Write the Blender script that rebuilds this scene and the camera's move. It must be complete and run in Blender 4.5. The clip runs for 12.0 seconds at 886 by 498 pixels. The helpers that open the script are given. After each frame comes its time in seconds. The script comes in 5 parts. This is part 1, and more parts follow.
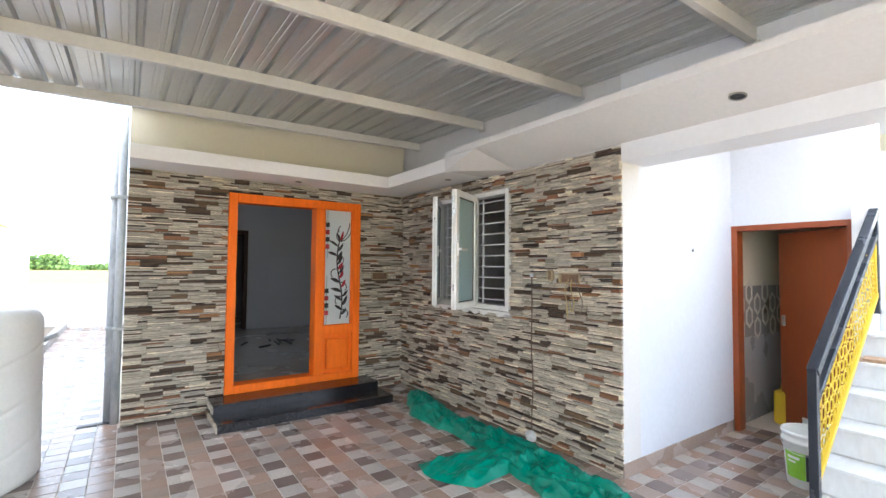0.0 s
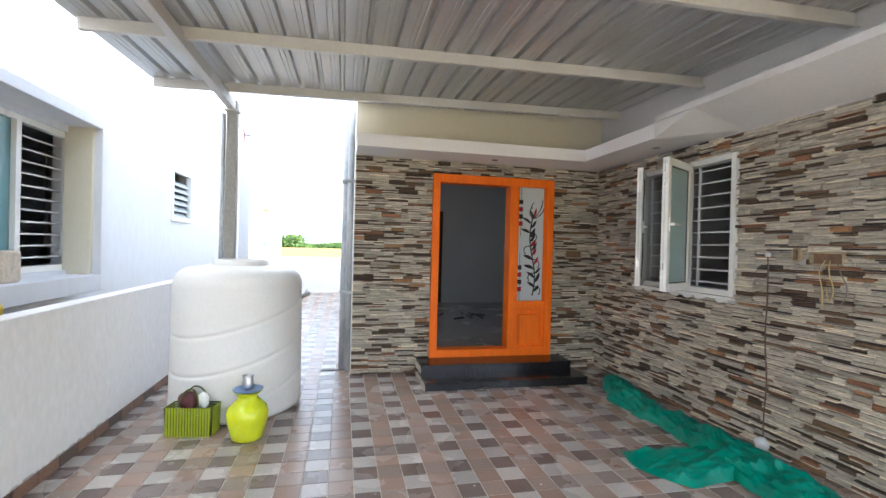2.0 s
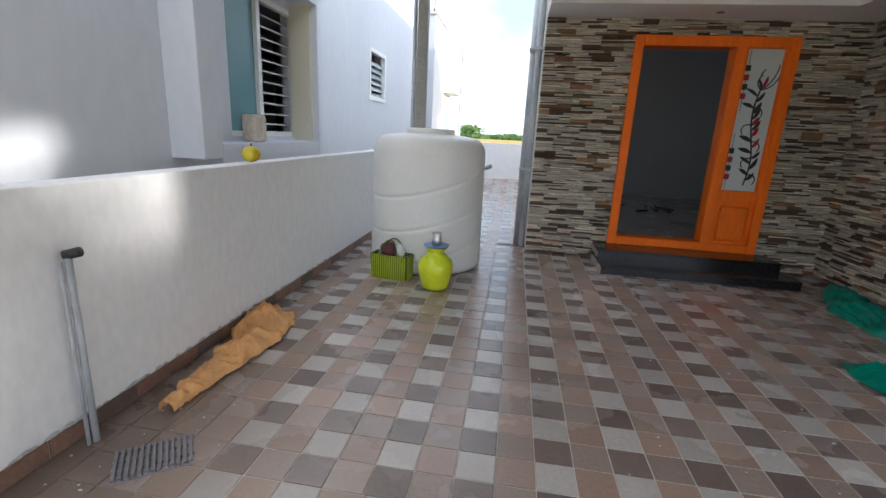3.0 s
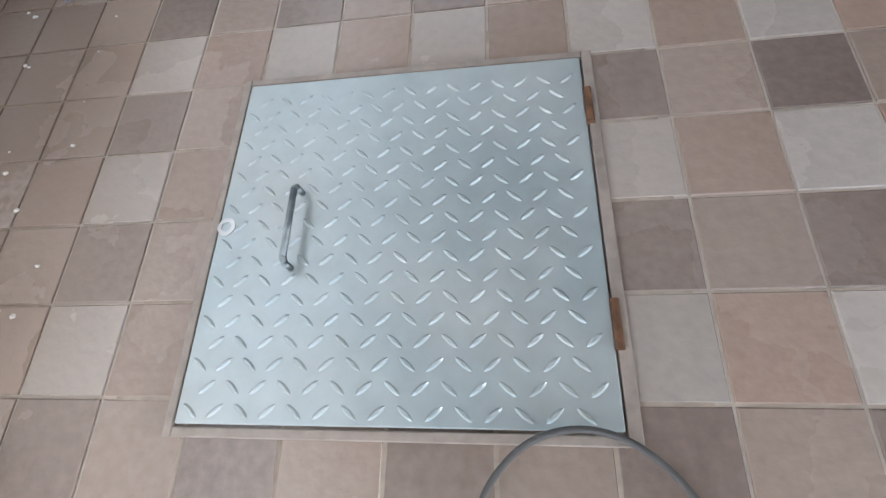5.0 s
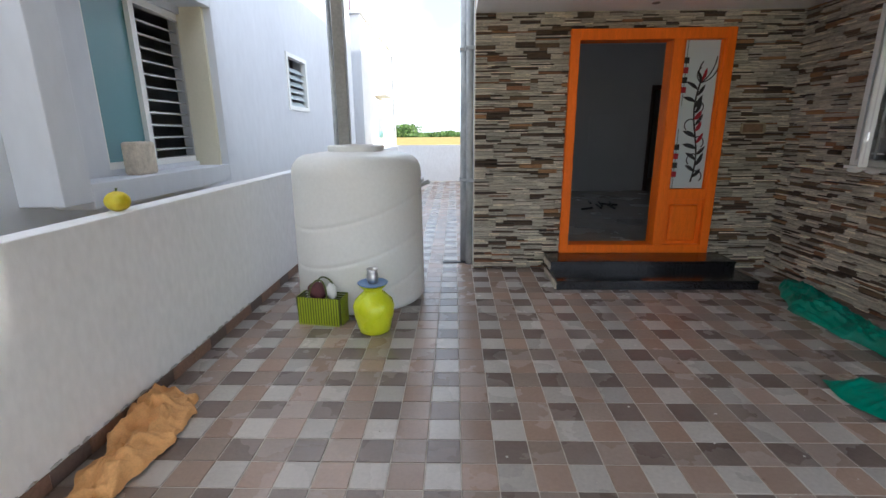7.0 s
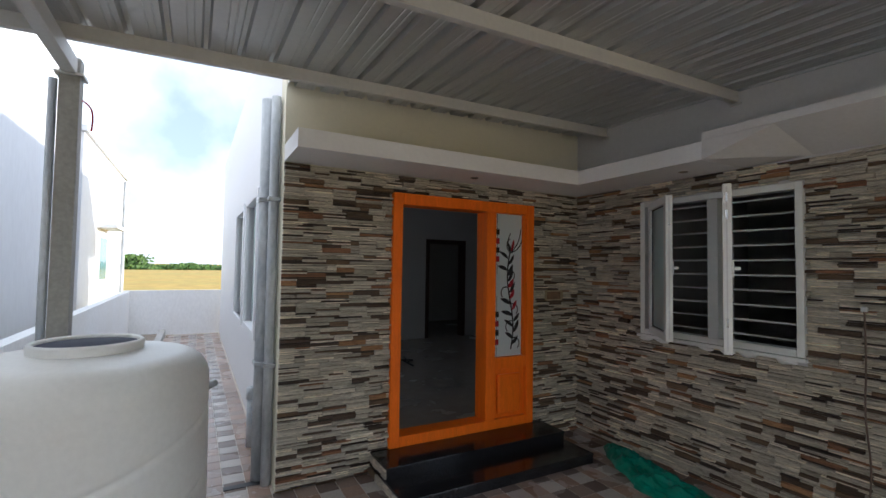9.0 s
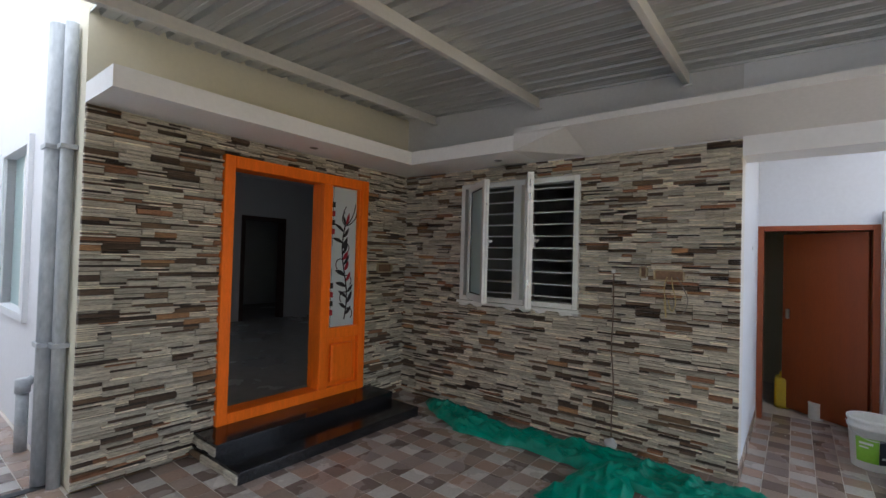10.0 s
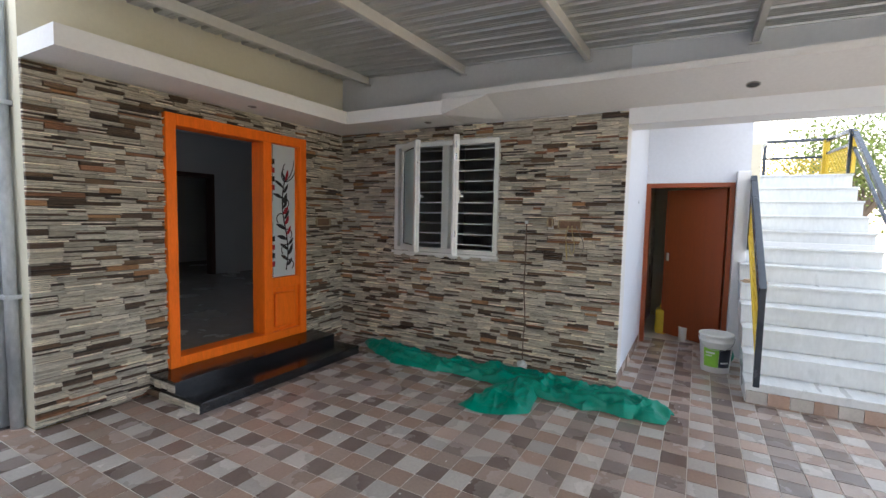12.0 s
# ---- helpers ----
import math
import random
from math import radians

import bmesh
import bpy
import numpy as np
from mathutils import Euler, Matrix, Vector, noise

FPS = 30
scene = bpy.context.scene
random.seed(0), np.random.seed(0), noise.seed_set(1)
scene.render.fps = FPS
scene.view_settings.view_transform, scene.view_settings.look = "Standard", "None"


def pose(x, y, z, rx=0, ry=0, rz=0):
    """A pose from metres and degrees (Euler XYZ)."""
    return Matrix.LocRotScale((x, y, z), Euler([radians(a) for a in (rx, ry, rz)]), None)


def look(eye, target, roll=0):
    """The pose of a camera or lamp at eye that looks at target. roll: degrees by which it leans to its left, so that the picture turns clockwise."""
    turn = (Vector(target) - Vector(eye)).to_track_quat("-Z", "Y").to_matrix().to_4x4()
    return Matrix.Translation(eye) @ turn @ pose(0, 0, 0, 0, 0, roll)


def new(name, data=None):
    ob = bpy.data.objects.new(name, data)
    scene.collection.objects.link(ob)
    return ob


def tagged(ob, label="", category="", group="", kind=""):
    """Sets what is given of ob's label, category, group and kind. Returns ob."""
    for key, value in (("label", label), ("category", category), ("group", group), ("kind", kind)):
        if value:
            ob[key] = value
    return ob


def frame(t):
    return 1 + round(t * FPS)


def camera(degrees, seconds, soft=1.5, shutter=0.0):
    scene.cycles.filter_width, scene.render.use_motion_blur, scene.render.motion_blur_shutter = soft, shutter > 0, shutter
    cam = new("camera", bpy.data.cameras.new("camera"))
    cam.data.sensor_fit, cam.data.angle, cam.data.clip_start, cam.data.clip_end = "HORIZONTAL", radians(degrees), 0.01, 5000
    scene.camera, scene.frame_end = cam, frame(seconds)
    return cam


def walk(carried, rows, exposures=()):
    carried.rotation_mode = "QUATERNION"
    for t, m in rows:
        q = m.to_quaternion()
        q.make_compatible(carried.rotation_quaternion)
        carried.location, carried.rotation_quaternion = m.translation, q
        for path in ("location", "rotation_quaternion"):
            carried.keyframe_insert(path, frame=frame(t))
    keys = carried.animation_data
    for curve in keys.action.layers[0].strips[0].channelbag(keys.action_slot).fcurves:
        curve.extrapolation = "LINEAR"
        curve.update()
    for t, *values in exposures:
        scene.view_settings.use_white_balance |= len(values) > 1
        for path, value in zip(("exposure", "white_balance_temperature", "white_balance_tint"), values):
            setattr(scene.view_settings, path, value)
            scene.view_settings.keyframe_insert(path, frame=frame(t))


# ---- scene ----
cam = camera(88.8, 12.0)
PATH = [
    (0, (-2.913, -5.077, 1.484), (-1.769, -3.439, 1.562), 0.5),
    (0.5, (-2.939, -5.053, 1.466), (-1.849, -3.378, 1.54), 0.9),
    (1, (-2.975, -5.024, 1.464), (-2.037, -3.259, 1.522), 1.1),
    (1.5, (-3.015, -4.999, 1.446), (-2.306, -3.133, 1.476), 1.3),
    (2, (-3.035, -4.985, 1.416), (-2.603, -3.032, 1.404), 1.5),
    (2.5, (-3.035, -4.962, 1.425), (-2.893, -2.969, 1.36), 1.2),
    (3, (-3.116, -4.977, 1.225), (-3.396, -3.06, 0.727), 2.9),
    (3.5, (-3.185, -4.981, 1.136), (-3.708, -3.479, -0.075), 7.9),
    (3.7, (-3.227, -4.952, 1.075), (-3.748, -3.619, -0.322), 9.8),
    (5.3, (-3.369, -4.809, 0.618), (-3.633, -4.064, -1.219), -22.9),
    (5.5, (-3.355, -4.806, 0.655), (-3.604, -4.07, -1.187), -17.5),
    (6, (-3.232, -4.772, 0.949), (-3.522, -3.749, -0.744), -6.6),
    (6.3, (-3.202, -4.795, 1.158), (-3.464, -3.323, -0.17), -0.8),
    (6.5, (-3.155, -4.738, 1.295), (-3.445, -3.1, 0.185), -1.3),
    (7, (-3.113, -4.449, 1.348), (-3.165, -2.513, 0.848), -0.5),
    (7.2, (-3.085, -4.376, 1.373), (-3.058, -2.402, 1.053), 0.5),
    (8.8, (-3.46, -3.479, 1.63), (-2.648, -1.653, 1.704), 0.2),
    (9, (-3.473, -3.442, 1.623), (-2.513, -1.69, 1.703), 0.9),
    (9.5, (-3.574, -3.35, 1.549), (-2.264, -1.842, 1.646), 1.2),
    (10, (-3.734, -3.447, 1.489), (-2.157, -2.217, 1.526), 1.6),
    (10.5, (-3.97, -3.49, 1.447), (-2.311, -2.375, 1.386), 1.6),
    (11, (-4.021, -3.563, 1.462), (-2.372, -2.435, 1.373), 1.4),
    (11.5, (-4.071, -3.653, 1.466), (-2.358, -2.628, 1.334), 1.5),
    (12, (-4.122, -3.707, 1.462), (-2.384, -2.729, 1.314), 1.2),
]
EXPOSURES = [(0, 2.35, 5480, 10), (1.5, 2.7, 5480, 10), (2, 1.95, 5480, 10), (2.5, 0.82, 5480, 10), (3, 0.98, 5480, 10), (3.5, 1.15, 5480, 10), (5.5, 1.3, 5480, 10), (6, 1.5, 5480, 10), (6.5, 1.5, 5480, 10), (7, 1.15, 5480, 10), (9, 0.72, 5480, 10), (10, 1.15, 5480, 10), (10.5, 1.5, 5480, 10), (11, 1.22, 5480, 10), (11.5, 1.52, 5480, 10), (12, 1.6, 5480, 10)]
SKY, SUN, CLOUD, ROOM = 0.15, 4.2, 8.6, 0.7
walk(cam, [(t, look(eye, target, roll)) for t, eye, target, roll in PATH], EXPOSURES)

# ---- world, sun, exposure ----
world = bpy.data.worlds.new("sky")
scene.world = world
world.use_nodes = True
wn = world.node_tree
sky = wn.nodes.new("ShaderNodeTexSky")
sky.sky_type, sky.sun_disc = "NISHITA", False
sky.sun_elevation, sky.sun_rotation = radians(10.5), radians(101)
sky.air_density, sky.dust_density, sky.ozone_density = 1.0, 1.6, 1.5
wn.nodes["Background"].inputs[1].default_value = SKY
# broken hazy cloud over the sky
cloud = wn.nodes.new("ShaderNodeTexNoise")
cloud.inputs["Scale"].default_value, cloud.inputs["Detail"].default_value = 2.6, 7
cover = wn.nodes.new("ShaderNodeMapRange")
cover.inputs[1].default_value, cover.inputs[2].default_value = 0.36, 0.60
cover.inputs[3].default_value, cover.inputs[4].default_value = 0.25, 0.92
haze = wn.nodes.new("ShaderNodeMix")
haze.data_type = "RGBA"
haze.inputs[7].default_value = (CLOUD * 1.0, CLOUD * 0.99, CLOUD * 0.97, 1)
wn.links.new(cloud.outputs[0], cover.inputs[0])
wn.links.new(cover.outputs[0], haze.inputs[0])
wn.links.new(sky.outputs[0], haze.inputs[6])
wn.links.new(haze.outputs[2], wn.nodes["Background"].inputs[0])
sun = new("sun", bpy.data.lights.new("sun", "SUN"))
sun.data.energy, sun.data.angle, sun.data.color = SUN, radians(2.0), (1.0, 0.87, 0.70)
sun.matrix_world = look((0, 0, 0), (-0.962, 0.18, -0.181))

# lamps added to brighten the front room, standing for its two side windows' daylight
for y in (1.9, 3.35):
    lamp = new("window_fill_lamp", bpy.data.lights.new("window_fill_lamp", "AREA"))
    lamp.data.shape, lamp.data.size, lamp.data.size_y = "RECTANGLE", 0.9, 1.25
    lamp.data.energy, lamp.data.color = ROOM, (0.96, 0.97, 1.0)
    lamp.matrix_world = look((-2.73, y, 1.62), (0.0, y, 1.5))

# ---- materials ----


def surf(name, base, rough=0.6, metal=0.0, var=0.12, scale=3.0, fine=40.0, bump=0.15, tint=None, rand="", spread=0.0,
         coat=0.0, ramp=None, streak=(1, 1, 1), alpha=1.0, transmit=0.0, dust=None):
    """A surface with broad stains, fine grain and relief; rand: 'object' or 'island' varies the pieces."""
    m = bpy.data.materials.new(name)
    m.use_nodes = True
    t = m.node_tree
    b = t.nodes["Principled BSDF"]
    n = t.nodes.new
    link = t.links.new
    co = n("ShaderNodeTexCoord")
    mp = n("ShaderNodeMapping")
    mp.inputs["Scale"].default_value = streak
    geo = n("ShaderNodeNewGeometry")
    link(geo.outputs["Position"], mp.inputs[0])
    big = n("ShaderNodeTexNoise")
    big.inputs["Scale"].default_value, big.inputs["Detail"].default_value = scale, 6
    small = n("ShaderNodeTexNoise")
    small.inputs["Scale"].default_value, small.inputs["Detail"].default_value = fine, 4
    link(mp.outputs[0], big.inputs[0])
    link(mp.outputs[0], small.inputs[0])
    if rand:
        src = n("ShaderNodeObjectInfo").outputs["Random"] if rand == "object" else geo.outputs["Random Per Island"]
    if ramp:
        r = n("ShaderNodeValToRGB")
        r.color_ramp.interpolation = "CONSTANT"
        els = r.color_ramp.elements
        while len(els) < len(ramp):
            els.new(0.5)
        for e, (p, c) in zip(els, ramp):
            e.position, e.color = p, (*c, 1)
        link(src, r.inputs[0])
        colour = r.outputs[0]
    else:
        c = n("ShaderNodeRGB")
        c.outputs[0].default_value = (*base, 1)
        colour = c.outputs[0]
    if tint:
        mx = n("ShaderNodeMix")
        mx.data_type = "RGBA"
        step = n("ShaderNodeMapRange")
        step.inputs[1].default_value, step.inputs[2].default_value = 0.4, 0.8
        link(big.outputs[0], step.inputs[0])
        link(step.outputs[0], mx.inputs[0])
        link(colour, mx.inputs[6])
        mx.inputs[7].default_value = (*tint, 1)
        colour = mx.outputs[2]
    total = n("ShaderNodeMath")
    total.operation = "ADD"
    link(big.outputs[0], total.inputs[0])
    link(small.outputs[0], total.inputs[1])
    val = n("ShaderNodeMapRange")
    val.inputs[1].default_value, val.inputs[2].default_value = 0.6, 1.4
    val.inputs[3].default_value, val.inputs[4].default_value = 1 - var, 1 + var
    link(total.outputs[0], val.inputs[0])
    level = val.outputs[0]
    if rand and spread:
        sp = n("ShaderNodeMapRange")
        frac = n("ShaderNodeMath")
        frac.operation = "FRACT"
        mul = n("ShaderNodeMath")
        mul.operation = "MULTIPLY"
        mul.inputs[1].default_value = 37.17
        link(src, mul.inputs[0])
        link(mul.outputs[0], frac.inputs[0])
        link(frac.outputs[0], sp.inputs[0])
        sp.inputs[3].default_value, sp.inputs[4].default_value = 1 - spread, 1 + spread
        both = n("ShaderNodeMath")
        both.operation = "MULTIPLY"
        link(level, both.inputs[0])
        link(sp.outputs[0], both.inputs[1])
        level = both.outputs[0]
    hsv = n("ShaderNodeHueSaturation")
    link(level, hsv.inputs["Value"])
    link(colour, hsv.inputs["Color"])
    if dust:
        # trodden dust: thick along the boundary wall, thin smears elsewhere
        sep = n("ShaderNodeSeparateXYZ")
        link(geo.outputs["Position"], sep.inputs[0])
        near = n("ShaderNodeMapRange")
        near.inputs[1].default_value, near.inputs[2].default_value = -3.98, -4.42
        near.inputs[3].default_value, near.inputs[4].default_value = 0.0, 1.0
        link(sep.outputs[0], near.inputs[0])
        south = n("ShaderNodeMapRange")
        south.inputs[1].default_value, south.inputs[2].default_value = -2.6, -3.5
        link(sep.outputs[1], south.inputs[0])
        dirt = n("ShaderNodeMath")
        dirt.operation = "MULTIPLY"
        link(near.outputs[0], dirt.inputs[0])
        link(south.outputs[0], dirt.inputs[1])
        blot = n("ShaderNodeTexNoise")
        blot.inputs["Scale"].default_value, blot.inputs["Detail"].default_value = 2.7, 8
        link(geo.outputs["Position"], blot.inputs[0])
        bl = n("ShaderNodeMapRange")
        bl.inputs[1].default_value, bl.inputs[2].default_value = 0.36, 0.85
        link(blot.outputs[0], bl.inputs[0])
        # loose dust trodden round the hatch
        far = n("ShaderNodeVectorMath")
        far.operation = "DISTANCE"
        far.inputs[1].default_value = (-3.6, -4.5, 0)
        link(geo.outputs["Position"], far.inputs[0])
        ring = n("ShaderNodeMapRange")
        ring.inputs[1].default_value, ring.inputs[2].default_value = 0.35, 1.3
        ring.inputs[3].default_value, ring.inputs[4].default_value = 0.42, 0.0
        link(far.outputs["Value"], ring.inputs[0])
        amount = n("ShaderNodeMath")
        amount.operation, amount.use_clamp = "MULTIPLY_ADD", True
        link(ring.outputs[0], amount.inputs[0])
        link(total.outputs[0], amount.inputs[1])
        weak = n("ShaderNodeMath")
        weak.operation = "MULTIPLY"
        weak.inputs[1].default_value = 0.22
        link(bl.outputs[0], weak.inputs[0])
        link(weak.outputs[0], amount.inputs[2])
        dm = n("ShaderNodeMix")
        dm.data_type = "RGBA"
        link(amount.outputs[0], dm.inputs[0])
        link(hsv.outputs[0], dm.inputs[6])
        dm.inputs[7].default_value = (*dust, 1)
        crust = n("ShaderNodeMath")
        crust.operation, crust.use_clamp = "MULTIPLY_ADD", True
        link(dirt.outputs[0], crust.inputs[0])
        link(total.outputs[0], crust.inputs[1])
        patch = n("ShaderNodeMath")
        patch.operation = "MULTIPLY"
        link(dirt.outputs[0], patch.inputs[0])
        link(bl.outputs[0], patch.inputs[1])
        link(patch.outputs[0], crust.inputs[2])
        dm2 = n("ShaderNodeMix")
        dm2.data_type = "RGBA"
        link(crust.outputs[0], dm2.inputs[0])
        link(dm.outputs[2], dm2.inputs[6])
        dm2.inputs[7].default_value = (dust[0] * 0.54, dust[1] * 0.49, dust[2] * 0.44, 1)
        hsv = dm2
    link(hsv.outputs[2] if dust else hsv.outputs[0], b.inputs["Base Color"])
    rr = n("ShaderNodeMapRange")
    rr.inputs[1].default_value, rr.inputs[2].default_value = 0.3, 0.7
    rr.inputs[3].default_value, rr.inputs[4].default_value = max(0.02, rough - 0.1), min(1, rough + 0.1)
    link(big.outputs[0], rr.inputs[0])
    link(rr.outputs[0], b.inputs["Roughness"])
    b.inputs["Metallic"].default_value = metal
    b.inputs["Coat Weight"].default_value = coat
    b.inputs["Alpha"].default_value = alpha
    b.inputs["Transmission Weight"].default_value = transmit
    if bump:
        bp = n("ShaderNodeBump")
        bp.inputs["Strength"].default_value, bp.inputs["Distance"].default_value = bump, 0.01
        link(total.outputs[0], bp.inputs["Height"])
        link(bp.outputs[0], b.inputs["Normal"])
    return m


# thick blocks are mostly taupe, thin strips mostly cream or dark
BLOCK = [(0.0, (0.50, 0.45, 0.355)), (0.24, (0.60, 0.545, 0.435)), (0.48, (0.44, 0.395, 0.31)), (0.64, (0.56, 0.515, 0.42)), (0.78, (0.105, 0.07, 0.045)),
         (0.85, (0.18, 0.115, 0.065)), (0.915, (0.30, 0.145, 0.075)), (0.965, (0.40, 0.215, 0.10))]
STRIP = [(0.0, (0.88, 0.79, 0.62)), (0.26, (0.74, 0.67, 0.535)), (0.46, (0.52, 0.47, 0.375)), (0.66, (0.06, 0.042, 0.03)), (0.83, (0.14, 0.09, 0.055)), (0.95, (0.32, 0.16, 0.08))]


def stone_mat(name, ramp, rand):
    return surf(name, None, 0.7, var=0.6, scale=7, fine=34, bump=1.0, rand=rand, spread=0.2, ramp=ramp, streak=(1, 1, 10))


M_STONE = stone_mat("ledge_stone", BLOCK, "object")
M_THIN = stone_mat("ledge_stone_thin", STRIP, "object")
M_STONE_J = stone_mat("ledge_stone_joined", BLOCK, "island")
M_THIN_J = stone_mat("ledge_stone_thin_joined", STRIP, "island")
# mortar darkened in colour for the shadow under the proud stones
M_JOINT_SHADOW = surf("shadow_dark_mortar", (0.045, 0.038, 0.032), 0.9, var=0.25)
TILE = {"light": (0.49, 0.455, 0.42), "dark": (0.17, 0.127, 0.108), "brown": (0.325, 0.25, 0.207), "russet": (0.345, 0.24, 0.185)}
M_TILE = {k: surf("floor_tile_" + k, c, 0.26, var=0.16, scale=2.2, fine=55, bump=0.12, rand="object", spread=0.16, tint=tuple(v * 0.8 + 0.06 for v in c), dust=(0.43, 0.36, 0.315)) for k, c in TILE.items()}
M_TILE_J = {k: surf("floor_tile_joined_" + k, c, 0.26, var=0.16, scale=2.2, fine=55, bump=0.12, rand="island", spread=0.16, tint=tuple(v * 0.8 + 0.06 for v in c), dust=(0.43, 0.36, 0.315)) for k, c in TILE.items()}
M_SKIRT = {k: surf("skirting_" + k, c, 0.5, var=0.3, scale=9, fine=60, bump=0.2, rand="object", spread=0.2) for k, c in (("russet", (0.25, 0.15, 0.105)), ("dark", (0.14, 0.10, 0.085)))}
M_GROUT = surf("grout", (0.62, 0.57, 0.50), 0.85, var=0.2, scale=5, dust=(0.43, 0.36, 0.315))
M_WHITE = surf("white_paint", (0.74, 0.745, 0.765), 0.6, var=0.04, scale=1.3, fine=30, bump=0.08)
M_WALLW = surf("white_plaster_stained", (0.87, 0.87, 0.875), 0.75, var=0.08, scale=1.1, fine=26, bump=0.18, tint=(0.78, 0.77, 0.75), streak=(1, 1, 0.5))
# white paint with the blue of the sky's light put into its colour
M_SKYLIT = surf("skylit_white_paint", (0.62, 0.645, 0.71), 0.6, var=0.05, scale=1.3, fine=30, bump=0.08)
M_CREAM = surf("cream_paint", (0.70, 0.66, 0.52), 0.7, var=0.04, scale=1.2, bump=0.08)
M_GREY = surf("grey_putty", (0.62, 0.61, 0.60), 0.75, var=0.06, scale=1.5, bump=0.1)
# white plaster greyed in its colour to stand for the soffit's shade
M_SHADE_GREY = surf("shade_grey", (0.69, 0.675, 0.665), 0.75, var=0.06, scale=1.5, bump=0.1)
M_ROOM = surf("room_paint", (0.60, 0.59, 0.58), 0.75, var=0.05, scale=1.2, bump=0.06)
M_MARBLE = surf("marble_floor", (0.46, 0.42, 0.37), 0.22, var=0.12, scale=1.6, fine=9, tint=(0.33, 0.31, 0.29))
M_STAIR = surf("white_marble_stair", (0.68, 0.70, 0.71), 0.35, var=0.1, scale=2.5, fine=14, bump=0.04, tint=(0.54, 0.56, 0.57), streak=(0.6, 2.5, 1))
M_SHEET = surf("galvanised_sheet", (0.55, 0.555, 0.54), 0.38, metal=0.6, var=0.06, scale=1.4, fine=30, bump=0.05)
M_STEELP = surf("primer_painted_steel", (0.60, 0.59, 0.56), 0.5, var=0.07, scale=3, bump=0.05)
M_POST = surf("weathered_steel_post", (0.30, 0.29, 0.26), 0.6, var=0.2, scale=5)
M_GRANITE = surf("black_granite", (0.014, 0.014, 0.016), 0.16, var=0.5, scale=60, fine=180, bump=0.01)
M_ORANGE = surf("varnished_orange_wood", (0.86, 0.165, 0.001), 0.5, var=0.16, scale=5, fine=40, bump=0.05, streak=(6, 6, 0.5))
M_ORANGE.node_tree.nodes["Principled BSDF"].inputs["Specular IOR Level"].default_value = 0.25
M_BROWN = surf("brown_flush_door", (0.25, 0.055, 0.012), 0.42, var=0.12, scale=4, fine=30, bump=0.04, streak=(5, 5, 0.5))
M_UPVC = surf("white_upvc", (0.80, 0.80, 0.77), 0.35, var=0.03, bump=0.02)
M_GRILLE = surf("white_steel_bar", (0.75, 0.76, 0.76), 0.45, var=0.06)
M_DARKWOOD = surf("dark_brown_frame", (0.055, 0.025, 0.016), 0.5, var=0.2)
M_PVC = surf("grey_pvc", (0.40, 0.43, 0.46), 0.45, var=0.16, scale=6, tint=(0.55, 0.56, 0.56))
M_ALU = surf("bare_steel", (0.62, 0.63, 0.64), 0.28, metal=0.9, var=0.12)
M_BLACK = surf("black_plastic", (0.02, 0.02, 0.022), 0.45, var=0.2)
M_SOIL = surf("loose_soil", (0.30, 0.25, 0.20), 0.95, var=0.35, scale=7, fine=50, bump=0.8)
M_CURB = surf("cement_curb", (0.50, 0.49, 0.47), 0.85, var=0.2, scale=5, bump=0.4)


def glass_mat(name, colour, rough, through_):
    m = bpy.data.materials.new(name)
    m.use_nodes = True
    b = m.node_tree.nodes["Principled BSDF"]
    b.inputs["Base Color"].default_value = (*colour, 1)
    b.inputs["Roughness"].default_value = rough
    b.inputs["Transmission Weight"].default_value = through_
    b.inputs["IOR"].default_value = 1.45
    return m


M_FROST = glass_mat("frosted_glass", (0.74, 0.82, 0.83), 0.55, 0.35)
M_TEAL = glass_mat("tinted_blue_green_glass", (0.22, 0.42, 0.46), 0.12, 0.35)
M_CLEAR = glass_mat("frosted_sash_glass", (0.56, 0.72, 0.71), 0.35, 0.45)

# ---- building helpers ----


def box(bm, x0, x1, y0, y1, z0, z1, bevel=0.0, m=None):
    """Adds one box to bm; m turns it."""
    r = bmesh.ops.create_cube(bm, size=1)
    mat = Matrix.Translation(((x0 + x1) / 2, (y0 + y1) / 2, (z0 + z1) / 2)) @ Matrix.Diagonal((abs(x1 - x0), abs(y1 - y0), abs(z1 - z0), 1))
    bmesh.ops.transform(bm, matrix=(m @ mat) if m else mat, verts=r["verts"])
    if bevel:
        edges = list({e for v in r["verts"] for e in v.link_edges})
        bmesh.ops.bevel(bm, geom=edges, offset=bevel, segments=2, profile=0.5, affect="EDGES")
    return bm


def rod(bm, a, b, r, seg=12, r2=None):
    """Adds a round bar from a to b."""
    a, b = Vector(a), Vector(b)
    d = b - a
    q = d.to_track_quat("Z", "Y").to_matrix().to_4x4()
    bmesh.ops.create_cone(bm, cap_ends=True, segments=seg, radius1=r, radius2=r if r2 is None else r2, depth=d.length,
                          matrix=Matrix.Translation((a + b) / 2) @ q)
    return bm


